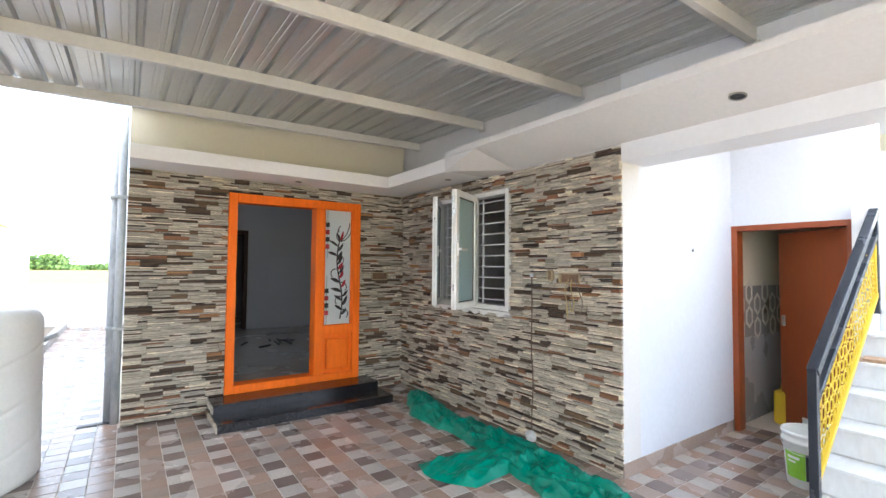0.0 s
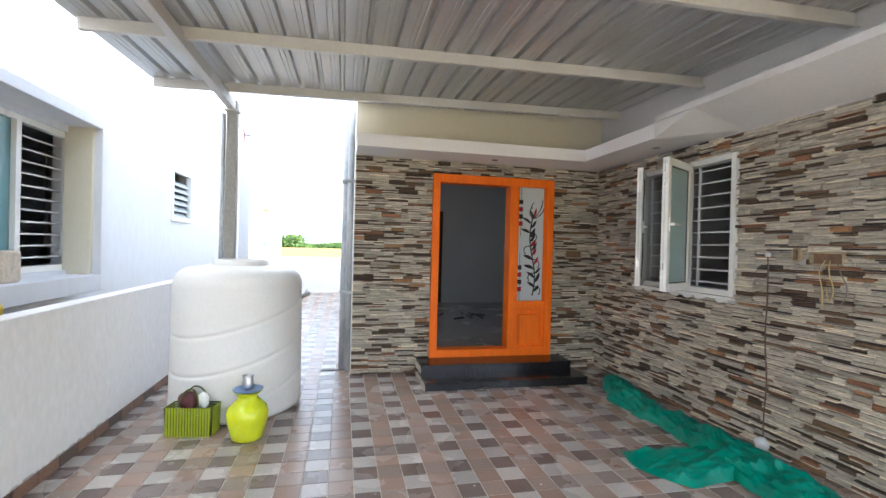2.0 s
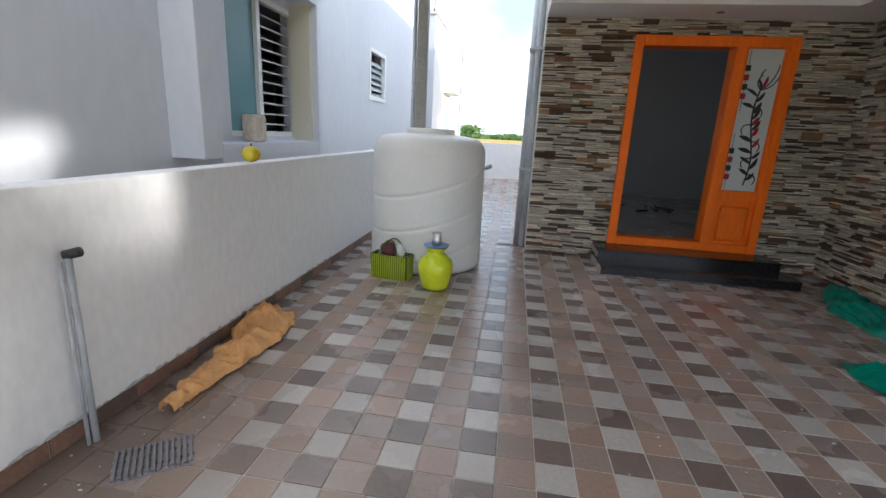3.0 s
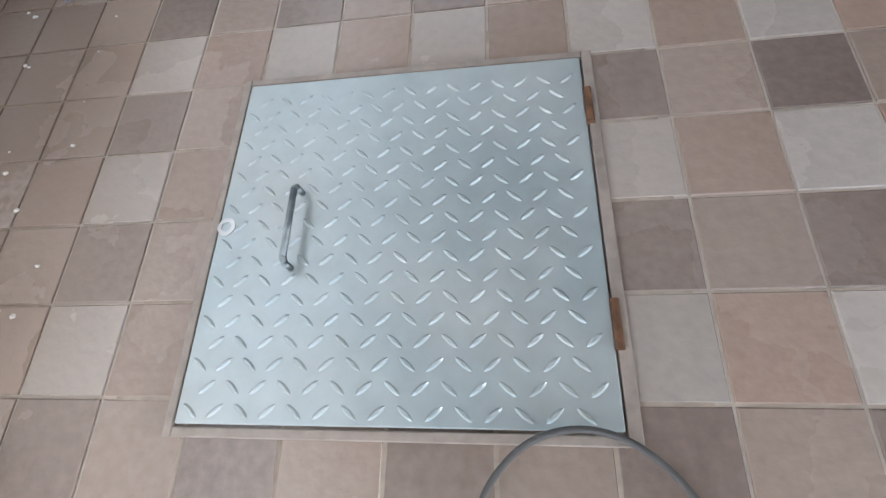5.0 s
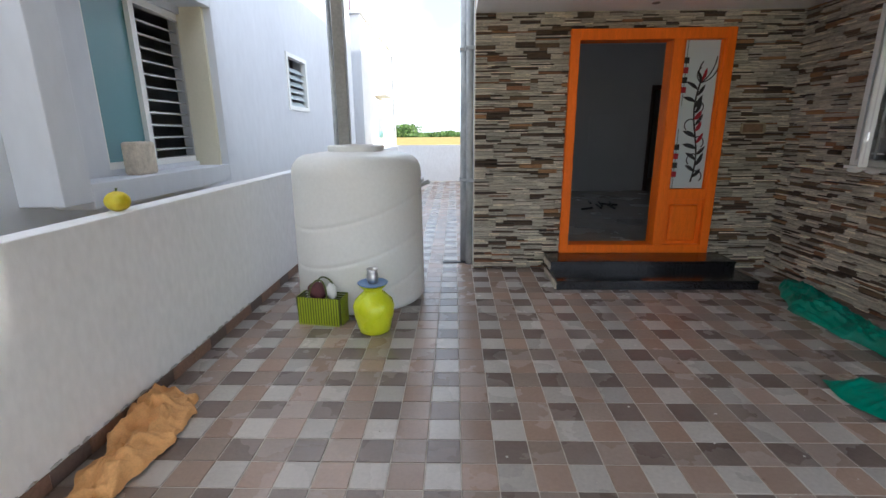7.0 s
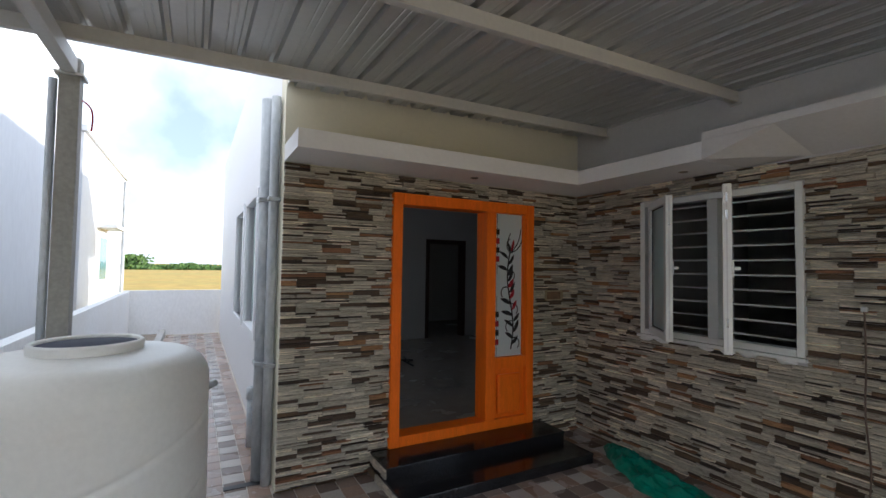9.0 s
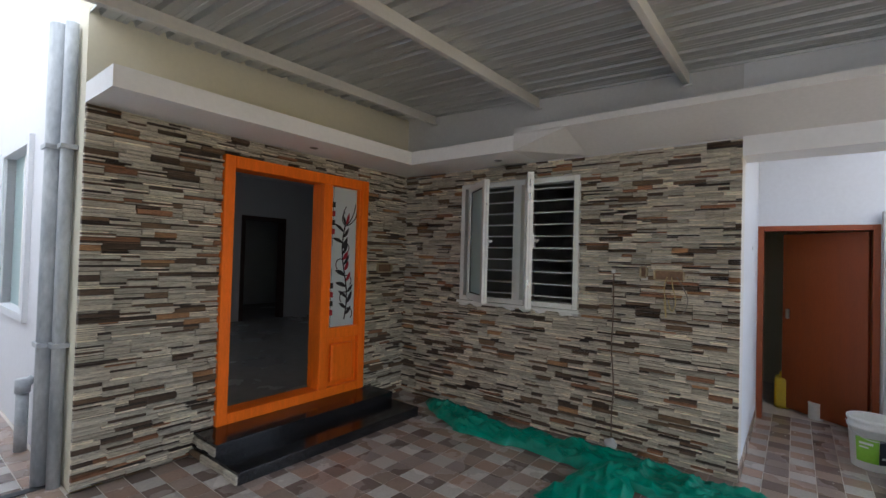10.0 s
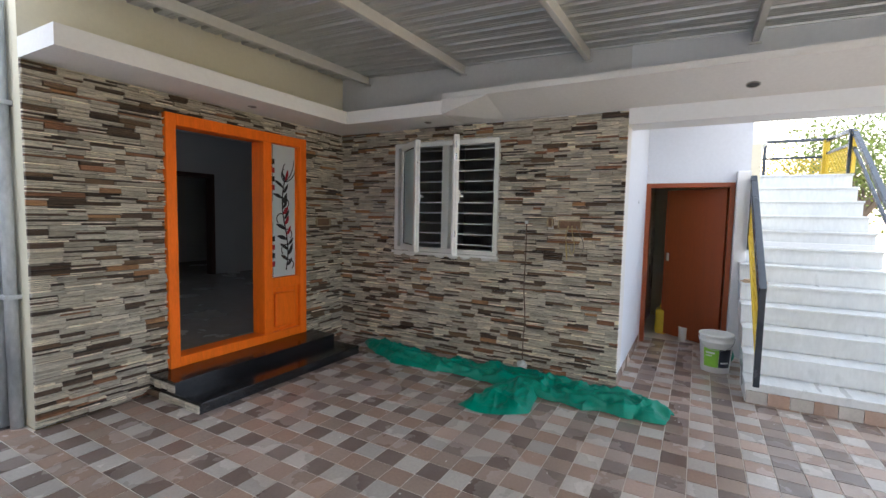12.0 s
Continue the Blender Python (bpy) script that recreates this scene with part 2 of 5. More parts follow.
def lathe(bm, profile, seg=48, m=None, closed=False):
    """Turns a profile of (radius, height) round z."""
    rings = []
    for r, z in profile:
        rings.append([bm.verts.new((r * math.cos(2 * math.pi * k / seg), r * math.sin(2 * math.pi * k / seg), z)) for k in range(seg)])
    for a, b in zip(rings, rings[1:]):
        for k in range(seg):
            bm.faces.new((a[k], a[(k + 1) % seg], b[(k + 1) % seg], b[k]))
    if closed:
        bm.faces.new(rings[-1])
        bm.faces.new(rings[0][::-1])
    if m:
        bmesh.ops.transform(bm, matrix=m, verts=[v for g in rings for v in g])
    return bm


def mesh_of(name, bm, material, smooth=False):
    me = bpy.data.meshes.new(name)
    bm.normal_update()
    bm.to_mesh(me)
    bm.free()
    if material:
        me.materials.append(material)
    if smooth:
        for p in me.polygons:
            p.use_smooth = True
    return me


def part(name, bm, material, parent=None, label="", smooth=False):
    ob = new(name, mesh_of(name, bm, material, smooth))
    if parent:
        ob.parent = parent
    return tagged(ob, label) if label else ob


def thing(name, label, category, group="", at=(0, 0, 0), turn=0.0):
    ob = new(name)
    ob.empty_display_size = 0.1
    ob.matrix_world = pose(*at, 0, 0, turn)
    return tagged(ob, label, category, group)


def setting(name, bm, material, label="", smooth=False):
    return tagged(part(name, bm, material, None, label, smooth), kind="structure")


def B(*args, bevel=0.0):
    return box(bmesh.new(), *args, bevel=bevel)


def tube(name, points, r, material, parent=None, seg=3, label=""):
    """A bent cable or hose through points."""
    cu = bpy.data.curves.new(name, "CURVE")
    cu.dimensions, cu.bevel_depth, cu.bevel_resolution, cu.resolution_u = "3D", r, seg, 8
    sp = cu.splines.new("NURBS")
    sp.points.add(len(points) - 1)
    for p, c in zip(sp.points, points):
        p.co = (*c, 1)
    sp.use_endpoint_u, sp.order_u = True, 3
    tmp = bpy.data.objects.new(name, cu)
    me = bpy.data.meshes.new_from_object(tmp)
    bpy.data.objects.remove(tmp)
    me.materials.clear()
    me.materials.append(material)
    for p in me.polygons:
        p.use_smooth = True
    ob = new(name, me)
    if parent:
        ob.parent = parent
    return tagged(ob, label) if label else ob


# ---- large structure ----
XL, XS = -4.70, 1.74            # parapet face, store wall
STONE_T = 2.37                  # top of the stone cladding
ROOFZ = 2.93

# ground to the horizon
bm = bmesh.new()
bmesh.ops.create_grid(bm, x_segments=60, y_segments=60, size=700)
for v in bm.verts:
    v.co.z = -0.22
    if v.co.y > 20:
        v.co.z += 0.55 + 0.25 * noise.noise(v.co * 0.02)
M_FIELD = surf("dry_field", (0.50, 0.32, 0.055), 0.95, var=0.35, scale=0.12, fine=1.5, bump=0.3, tint=(0.25, 0.23, 0.06))
setting("ground", bm, M_FIELD, "dry tan field with green patches")

# slab under the tiles
slab = setting("floor", B(XL - 0.12, 7.0, -9.0, 0.0, -0.3, -0.003), M_GROUT, "small chequered brown and cream floor tiles")
alley = setting("floor_alley", B(XL - 0.12, -2.92, 0.0, 8.55, -0.3, -0.003), M_GROUT, "chequered tiles along the side passage")

# door wall, with its opening
DX0, DX1, DZ0, DZ1 = -2.07, -0.61, 0.166, 2.228
bm = bmesh.new()
box(bm, -2.92, DX0, 0.012, 0.22, 0, 3.35)
box(bm, DX1, 0.22, 0.012, 0.22, 0, 3.35)
box(bm, DX0, DX1, 0.012, 0.22, DZ1, 3.35)
box(bm, DX0, DX1, 0.012, 0.22, 0, DZ0)
wall_door = setting("wall_north", bm, M_CREAM, "cream wall with stone cladding below the ledge")
# window wall
WY0, WY1, WZ0, WZ1 = -2.0, -0.78, 1.075, 2.22
bm = bmesh.new()
box(bm, 0.012, 0.22, -3.15, WY0, 0, 3.35)
box(bm, 0.012, 0.22, WY1, 0.012, 0, 3.35)
box(bm, 0.012, 0.22, WY0, WY1, WZ1, 3.35)
box(bm, 0.012, 0.22, WY0, WY1, 0, WZ0)
wall_window = setting("wall_east", bm, M_GREY, "grey-white wall with stone cladding below the ledge")
# beam over the passage to the store, open below
setting("beam", B(0.0, 0.30, -7.5, -3.15, 2.255, 3.35), M_WHITE, "white plastered beam")
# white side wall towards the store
setting("wall_return", B(0.22, XS + 0.15, -3.15, -3.0, 0, 2.9), M_SKYLIT, "plain white wall with tile skirting")
setting("baseboard", B(0.0, XS, -3.158, -3.15, 0.0, 0.10), M_TILE["brown"], "brown tile skirting")
# store wall with its door opening
bm = bmesh.new()
box(bm, XS, XS + 0.12, -4.16, -3.15, 1.885, 2.9)
box(bm, XS, XS + 0.12, -4.16, -4.035, 0, 1.885)
setting("wall_store", bm, M_SKYLIT, "white wall over the store door")
# store room
bm = bmesh.new()
box(bm, XS, 3.6, -3.12, -3.0, 0, 2.9)
box(bm, 3.5, 3.6, -4.3, -3.12, 0, 2.9)
box(bm, XS + 0.12, 3.5, -4.26, -4.16, 0, 2.3)
setting("wall_store_inner", bm, M_CREAM, "cream store room walls")
setting("ceiling_store", B(XS + 0.12, 3.6, -4.3, -3.0, 2.3, 2.4), M_WHITE)
# unseen slab, added to keep sky light off the return wall and store door
setting("slab_store_shade", B(0.30, 3.6, -4.30, -3.0, 2.9, 3.02), M_WHITE, "unseen slab added over the store passage to shade its walls")
# house side wall along the passage, with two window openings
bm = bmesh.new()
xs0, xs1 = -2.92, -2.72
for y0, y1, z0, z1 in ((0.22, 1.4, 0, 3.35), (1.4, 2.4, 0, 0.95), (1.4, 2.4, 2.3, 3.35), (2.4, 2.8, 0, 3.35), (2.8, 3.9, 0, 0.92), (2.8, 3.9, 2.3, 3.35), (3.9, 8.3, 0, 3.35)):
    box(bm, xs0, xs1, y0, y1, z0, z1)
wall_side = setting("wall_west", bm, M_WHITE, "white house wall along the side passage")
# room behind the front door
bm = bmesh.new()
box(bm, -2.72, -1.75, 5.0, 5.15, 0, 2.95)
box(bm, -0.85, 0.75, 5.0, 5.15, 0, 2.95)
box(bm, 1.70, 3.6, 5.0, 5.15, 0, 2.95)
box(bm, 0.75, 1.70, 5.0, 5.15, 2.2, 2.95)
box(bm, -1.75, -0.85, 5.0, 5.15, 2.2, 2.95)
box(bm, -2.72, -2.6, 5.15, 7.6, 0, 2.95)
box(bm, 3.5, 3.6, 5.15, 7.6, 0, 2.95)
box(bm, 3.5, 3.6, 0.2, 5.0, 0, 2.95)
box(bm, 0.22, 3.5, 0.1, 0.22, 0, 2.95)
box(bm, -2.72, 3.6, 7.6, 7.7, 0, 2.95)
setting("wall_room", bm, M_ROOM, "dim grey painted room walls")
setting("floor_room", B(-2.72, 3.6, 0.06, 7.6, -0.05, 0.15), M_MARBLE, "pale veined marble floor")
setting("ceiling_room", B(-2.9, 3.6, 0.1, 7.7, 2.95, 3.05), M_WHITE)
# room behind the window
bm = bmesh.new()
box(bm, 3.4, 3.5, -3.0, 0.1, 0, 2.95)
setting("wall_bedroom", bm, M_ROOM)
setting("floor_bedroom", B(0.22, 3.5, -3.0, 0.1, -0.05, 0.15), M_MARBLE)
# unseen house roof; its parapet is added to hold low sun off the neighbour
bm = bmesh.new()
box(bm, -2.92, 3.6, 0.012, 8.3, 3.35, 3.5)
box(bm, 0.012, 3.6, -4.3, 0.012, 3.35, 3.5)
for a in ((-2.92, -2.8, 0.15, 8.3), (-2.92, 0.14, 0.02, 0.14), (0.014, 0.14, -4.3, 0.02), (0.14, 3.6, -4.3, -4.18), (3.48, 3.6, -4.18, 8.18), (-2.8, 3.6, 8.18, 8.3)):
    box(bm, *a, 3.502, 3.95)
setting("roof_sun_blocker", bm, M_WHITE, "unseen flat house roof with a parapet added to block low sun")
setting("ceiling_bedroom", B(0.22, 3.6, -3.0, 0.1, 2.95, 3.05), M_WHITE)

# projecting ledge over the door and the window
bm = bmesh.new()
box(bm, -2.92, 0.01, -0.485, 0.012, 2.38, 2.505)
box(bm, -0.478, 0.01, -1.61, -0.485, 2.38, 2.505)
setting("ledge", bm, surf("ledge_white_paint", (0.84, 0.83, 0.82), 0.6, var=0.04, scale=1.3, bump=0.08), "white projecting concrete ledge")
bm = bmesh.new()
a = [bm.verts.new(p) for p in ((-0.478, -1.61, 2.515), (0.012, -1.61, 2.385), (0.012, -1.61, 2.60), (-0.478, -1.61, 2.565))]
c = [bm.verts.new((v.co.x, -7.5, v.co.z)) for v in a]
for k in range(4):
    bm.faces.new((a[k], a[(k + 1) % 4], c[(k + 1) % 4], c[k]))
bm.faces.new(a[::-1])
bm.faces.new(c)
# plaster ramp between ledge and sloping soffit, added to hide the lit end face
a = [bm.verts.new(p) for p in ((-0.476, -1.612, 2.382), (0.012, -1.612, 2.382), (0.012, -1.612, 2.50), (-0.476, -1.612, 2.515))]
c = [bm.verts.new(p) for p in ((-0.476, -2.05, 2.508), (0.012, -2.05, 2.384))]
for q in ((a[0], a[1], c[1], c[0]), (a[0], c[0], a[3]), (a[1], a[2], c[1]), (a[3], c[0], c[1], a[2]), (a[0], a[3], a[2], a[1])):
    bm.faces.new(q)
bmesh.ops.recalc_face_normals(bm, faces=bm.faces)
setting("soffit", bm, M_SHADE_GREY, "sloping plaster soffit, white greyed for shade")

# parapet and passage walls
setting("parapet", B(XL - 0.12, XL, -9.0, 8.55, -0.1, 0.985, bevel=0.006), M_WALLW, "white plastered boundary wall, stained at the foot")
setting("wall_passage_end", B(XL - 0.12, -2.72, 8.55, 8.7, -0.1, 1.0), M_WALLW)
setting("kerb", B(-4.12, -4.0, 3.6, 8.55, -0.05, 0.12, bevel=0.01), M_CURB)
setting("soil_bed", B(XL, -4.12, 3.6, 8.55, -0.05, 0.03), M_SOIL)

# roof sheet, purlins, main beam


def roof_z(y):
    return ROOFZ + 0.034 * (y + 0.37)


def tilt(bm):
    """The roof falls a little towards the boundary."""
    for v in bm.verts:
        v.co.z += 0.022 * (v.co.x + 3.0)
    return bm


bm = bmesh.new()
xs = []
xs.append((-4.78, 0))
x = -4.717
while x < 0.0:
    for dx, dz in ((0, 0), (0.022, 0), (0.026, 0.004), (0.032, 0.004), (0.036, 0), (0.058, 0), (0.062, 0.004), (0.068, 0.004), (0.072, 0), (0.094, 0), (0.106, 0.034), (0.134, 0.034), (0.146, 0)):
        xs.append((x + dx, dz))
    x += 0.19
xs.append((0.011, 0))
rows = []
for y in (-0.27, -2.5, -5.0, -8.2):
    rows.append([bm.verts.new((min(px, 0.011), y, roof_z(y) + dz)) for px, dz in xs])
for r0, r1 in zip(rows, rows[1:]):
    for k in range(len(r0) - 1):
        bm.faces.new((r0[k], r0[k + 1], r1[k + 1], r1[k]))
for y0, y1 in ((-0.27, 0.011),):
    r0, r1 = [[bm.verts.new((min(px, 0.011), y, roof_z(y) + 0.001 + dz)) for px, dz in xs if px > -2.93] for y in (y0, y1)]
    for k in range(len(r0) - 1):
        bm.faces.new((r0[k], r0[k + 1], r1[k + 1], r1[k]))
roof = setting("roof", tilt(bm), M_SHEET, "corrugated galvanised metal roof sheet")
so = roof.modifiers.new("thickness", "SOLIDIFY")
so.thickness, so.offset = 0.003, 1
for y in (-0.367, -1.577, -2.788, -3.998, -5.21, -6.42, -7.6):
    z = roof_z(y)
    p = thing("purlin", "cream painted steel box purlin under the roof sheet", "purlin", "roof purlins")
    part("bar", tilt(B(-4.74, 0.0, y - 0.022, y + 0.022, z - 0.085, z - 0.002, bevel=0.004)), M_STEELP, p)
    part("end_cap", tilt(B(-4.752, -4.741, y - 0.021, y + 0.021, z - 0.084, z - 0.003)), M_STEELP, p)
    part("weld_plate", tilt(B(-0.012, 0.009, y - 0.04, y + 0.04, z - 0.10, z - 0.086)), M_STEELP, p)
p = thing("main_beam", "painted steel box beam under the purlins", "beam")
part("bar", B(-4.19, -4.12, -8.0, -0.06, roof_z(-0.4) - 0.20, roof_z(-0.4) - 0.105, bevel=0.004), M_STEELP, p)

# ---- front door, steps, window ----
M_RED = surf("deep_red_paint", (0.36, 0.012, 0.03), 0.5, var=0.15)
M_INK = surf("black_paint", (0.012, 0.014, 0.02), 0.5, var=0.1)


def front_door():
    d = thing("door_frame", "bright orange varnished timber door frame standing open with glazed side panel", "door frame")
    y0, y1 = -0.045, 0.13
    part("jamb", B(DX0, DX0 + 0.085, y0, y1, DZ0, DZ1, bevel=0.006), M_ORANGE, d)
    part("jamb", B(DX1 - 0.085, DX1, y0, y1, DZ0, DZ1, bevel=0.006), M_ORANGE, d)
    part("head", B(DX0 + 0.085, DX1 - 0.085, y0 + 0.002, y1, DZ1 - 0.095, DZ1, bevel=0.006), M_ORANGE, d)
    part("threshold", B(DX0 + 0.085, DX1 - 0.085, y0 + 0.002, y1, DZ0, DZ0 + 0.085, bevel=0.006), M_ORANGE, d)
    part("mullion", B(-1.155, -1.055, y0 + 0.001, y1, DZ0 + 0.085, DZ1 - 0.095, bevel=0.006), M_ORANGE, d)
    part("rail", B(-1.055, -0.695, y0 + 0.006, y1 - 0.02, 0.70, 0.80, bevel=0.005), M_ORANGE, d)
    bm = B(-1.055, -0.695, 0.0, 0.03, DZ0 + 0.085, 0.70)
    box(bm, -1.01, -0.74, -0.028, 0.002, 0.285, 0.645, bevel=0.022)
    part("lower_panel", bm, M_ORANGE, d, "raised and fielded orange timber panel")
    g = part("glass_panel", B(-1.055, -0.695, 0.02, 0.028, 0.80, DZ1 - 0.095), M_FROST, d, "frosted glass with painted flower stem")
    for x in (-1.055, -0.712):
        part("bead", B(x, x + 0.017, -0.02, 0.02, 0.80, DZ1 - 0.095), M_ORANGE, d)
    # painted stem, leaves and squares on the glass
    yy = 0.0175
    cx = -0.845

    def stem(t):
        return cx + 0.035 * math.sin(t * 6.0 + 0.3), 0.86 + t * 0.95

    def stroke(pts, r):
        bm = bmesh.new()
        for a, b in zip(pts, pts[1:]):
            rod(bm, a, b, r, 6)
        for v in bm.verts:
            v.co.y = yy - 0.0015 + (v.co.y - yy) * 0.15
        part("painted_stem", bm, M_INK, g)

    stroke([(stem(k / 24)[0], yy, stem(k / 24)[1]) for k in range(25)], 0.008)
    rnd = random.Random(4)

    def leaf(x, z, ang, ln, wd, mat):
        bm = bmesh.new()
        n = 12
        top, low = [], []
        for k in range(n + 1):
            s = k / n
            w = wd * math.sin(math.pi * s) ** 0.8
            bend = 0.22 * ln * s * s
            top.append((s * ln, bend + w))
            low.append((s * ln, bend - w))
        ca, sa = math.cos(ang), math.sin(ang)
        ring = [bm.verts.new((x + u * ca - v * sa, yy - 0.001, z + u * sa + v * ca)) for u, v in top + low[-2:0:-1]]
        f = bm.faces.new(ring)
        r = bmesh.ops.extrude_face_region(bm, geom=[f])
        bmesh.ops.translate(bm, vec=(0, -0.002, 0), verts=[v for v in r["geom"] if isinstance(v, bmesh.types.BMVert)])
        part("painted_leaf", bm, mat, g)

    def curl(x, z, a0, turn, ln):
        pts = [(x, yy, z)]
        for k in range(9):
            a = radians(a0 + turn * k / 8)
            pts.append((pts[-1][0] + ln / 9 * math.cos(a), yy, pts[-1][2] + ln / 9 * math.sin(a)))
        stroke(pts, 0.0055)

    for k in range(16):
        t = 0.05 + k * 0.056
        x, z = stem(t)
        right = k % 2 == 0 or k in (9, 11)
        a = radians(rnd.uniform(30, 52) if right else rnd.uniform(128, 150))
        leaf(x, z, a, rnd.uniform(0.10, 0.145), rnd.uniform(0.015, 0.022), M_RED if k in (6, 8, 10) else M_INK)
        if k % 3 == 1:
            curl(x, z, 20 if not right else 160, -150 if not right else 150, 0.16)
    x, z = stem(1.0)
    for a0, turn, ln in ((40, 45, 0.26), (15, 75, 0.25), (125, -70, 0.2), (150, -110, 0.16)):
        curl(x, z - 0.04, a0, turn, ln)
    leaf(x, z - 0.03, radians(60), 0.12, 0.016, M_RED)
    leaf(x, z - 0.03, radians(105), 0.1, 0.014, M_INK)
    for z0 in (0.91, 1.68):
        part("painted_line", B(-1.002, -0.999, yy - 0.003, yy, z0 - 0.11, z0 + 0.45), M_INK, g)
        for k in range(4):
            part("painted_square", B(-1.024, -0.978, yy - 0.005, yy - 0.003, z0 + k * 0.085, z0 + k * 0.085 + 0.052), M_RED if k in (0, 2) else M_INK, g)
    return d


front_door()


def steps():
    s = thing("entrance_steps", "two polished black granite steps below the front door", "steps")
    for name, x0, x1, yf, z0, z1 in (("lower_step", -2.236, -0.482, -0.675, 0.0, 0.082), ("upper_step", -2.225, -0.505, -0.355, 0.082, 0.166)):
        p = part(name, B(x0 + 0.02, x1 - 0.012, yf + 0.02, -0.0, z0, z1 - 0.02), M_GRANITE, s)
        part("tread", B(x0 + 0.012, x1, yf, -0.002, z1 - 0.02, z1, bevel=0.004), M_GRANITE, p)
        part("riser", B(x0 + 0.014, x1 - 0.004, yf + 0.006, yf + 0.019, z0, z1 - 0.021), M_GRANITE, p)
        for k in range(4):
            w = abs(yf) / 4
            part("side_strip", B(x0, x0 + 0.018, yf + 0.012 + k * w, yf + 0.006 + (k + 1) * w - 0.004, z0 + 0.004 + 0.01 * (k % 2), z1 - 0.024, bevel=0.003), M_STONE, p)
    return s


steps()

WYM = -1.415


def sash(win, hinge_y, width, angle):
    """An outward opening sash on friction stays; hinge_y is where its back edge stands when open."""
    z0, z1 = WZ0 + 0.02, WZ1 - 0.03
    m = Matrix.Translation((-0.045, hinge_y, 0)) @ Matrix.Rotation(radians(-angle), 4, "Z")
    fw, th = 0.062, 0.052

    def b(u0, u1, za, zb, t0=-th / 2, t1=th / 2, bev=0.005):
        bm = bmesh.new()
        box(bm, t0, t1, -u1, -u0, za, zb, bevel=bev)
        bmesh.ops.transform(bm, matrix=m, verts=bm.verts)
        return bm

    s = part("sash", b(0, fw, z0, z1), M_UPVC, win, "white casement sash swung open")
    part("stile", b(width - fw, width, z0, z1), M_UPVC, s)
    part("top_rail", b(fw, width - fw, z1 - fw, z1, bev=0.004), M_UPVC, s)
    part("bottom_rail", b(fw, width - fw, z0, z0 + fw, bev=0.004), M_UPVC, s)
    part("pane", b(fw, width - fw, z0 + fw, z1 - fw, -0.004, 0.004, 0), M_CLEAR, s)
    for u0, u1, za, zb in ((fw, fw + 0.007, z0 + fw, z1 - fw), (width - fw - 0.007, width - fw, z0 + fw, z1 - fw), (fw + 0.007, width - fw - 0.007, z0 + fw, z0 + fw + 0.007), (fw + 0.007, width - fw - 0.007, z1 - fw - 0.007, z1 - fw)):
        part("gasket", b(u0, u1, za, zb, -0.012, 0.012, 0), M_BLACK, s, "black rubber glazing gasket")
    zc = (z0 + z1) / 2
    # lock keeps along the free edge, and a raised grey strip painting the groove's shade
    part("groove_shade", b(width, width + 0.0015, z0 + 0.02, z1 - 0.02, -0.006, 0.002, 0), M_SHADE_GREY, s)
    for z in (z0 + 0.2, z1 - 0.2, z1 - 0.09):
        part("lock_keep", b(width, width + 0.004, z - 0.03, z + 0.03, -0.008, 0.004, 0.001), M_ALU, s, "small steel lock keep")
    part("handle_plate", b(width - 0.048, width - 0.018, zc - 0.055, zc + 0.055, th / 2, th / 2 + 0.012, 0.003), M_UPVC, s)
    part("handle", b(width - 0.16, width - 0.022, zc - 0.01, zc + 0.012, th / 2 + 0.03, th / 2 + 0.046, 0.004), M_UPVC, s, "white lever handle")
    part("handle_neck", b(width - 0.044, width - 0.024, zc - 0.01, zc + 0.012, th / 2 + 0.012, th / 2 + 0.03, 0.002), M_UPVC, s)
    for z in (z0 - 0.006, z1 - 0.006):
        part("stay", b(0.0, 0.24, z, z + 0.006, -0.012, 0.006, 0), M_ALU, s, "steel friction stay")
    return s


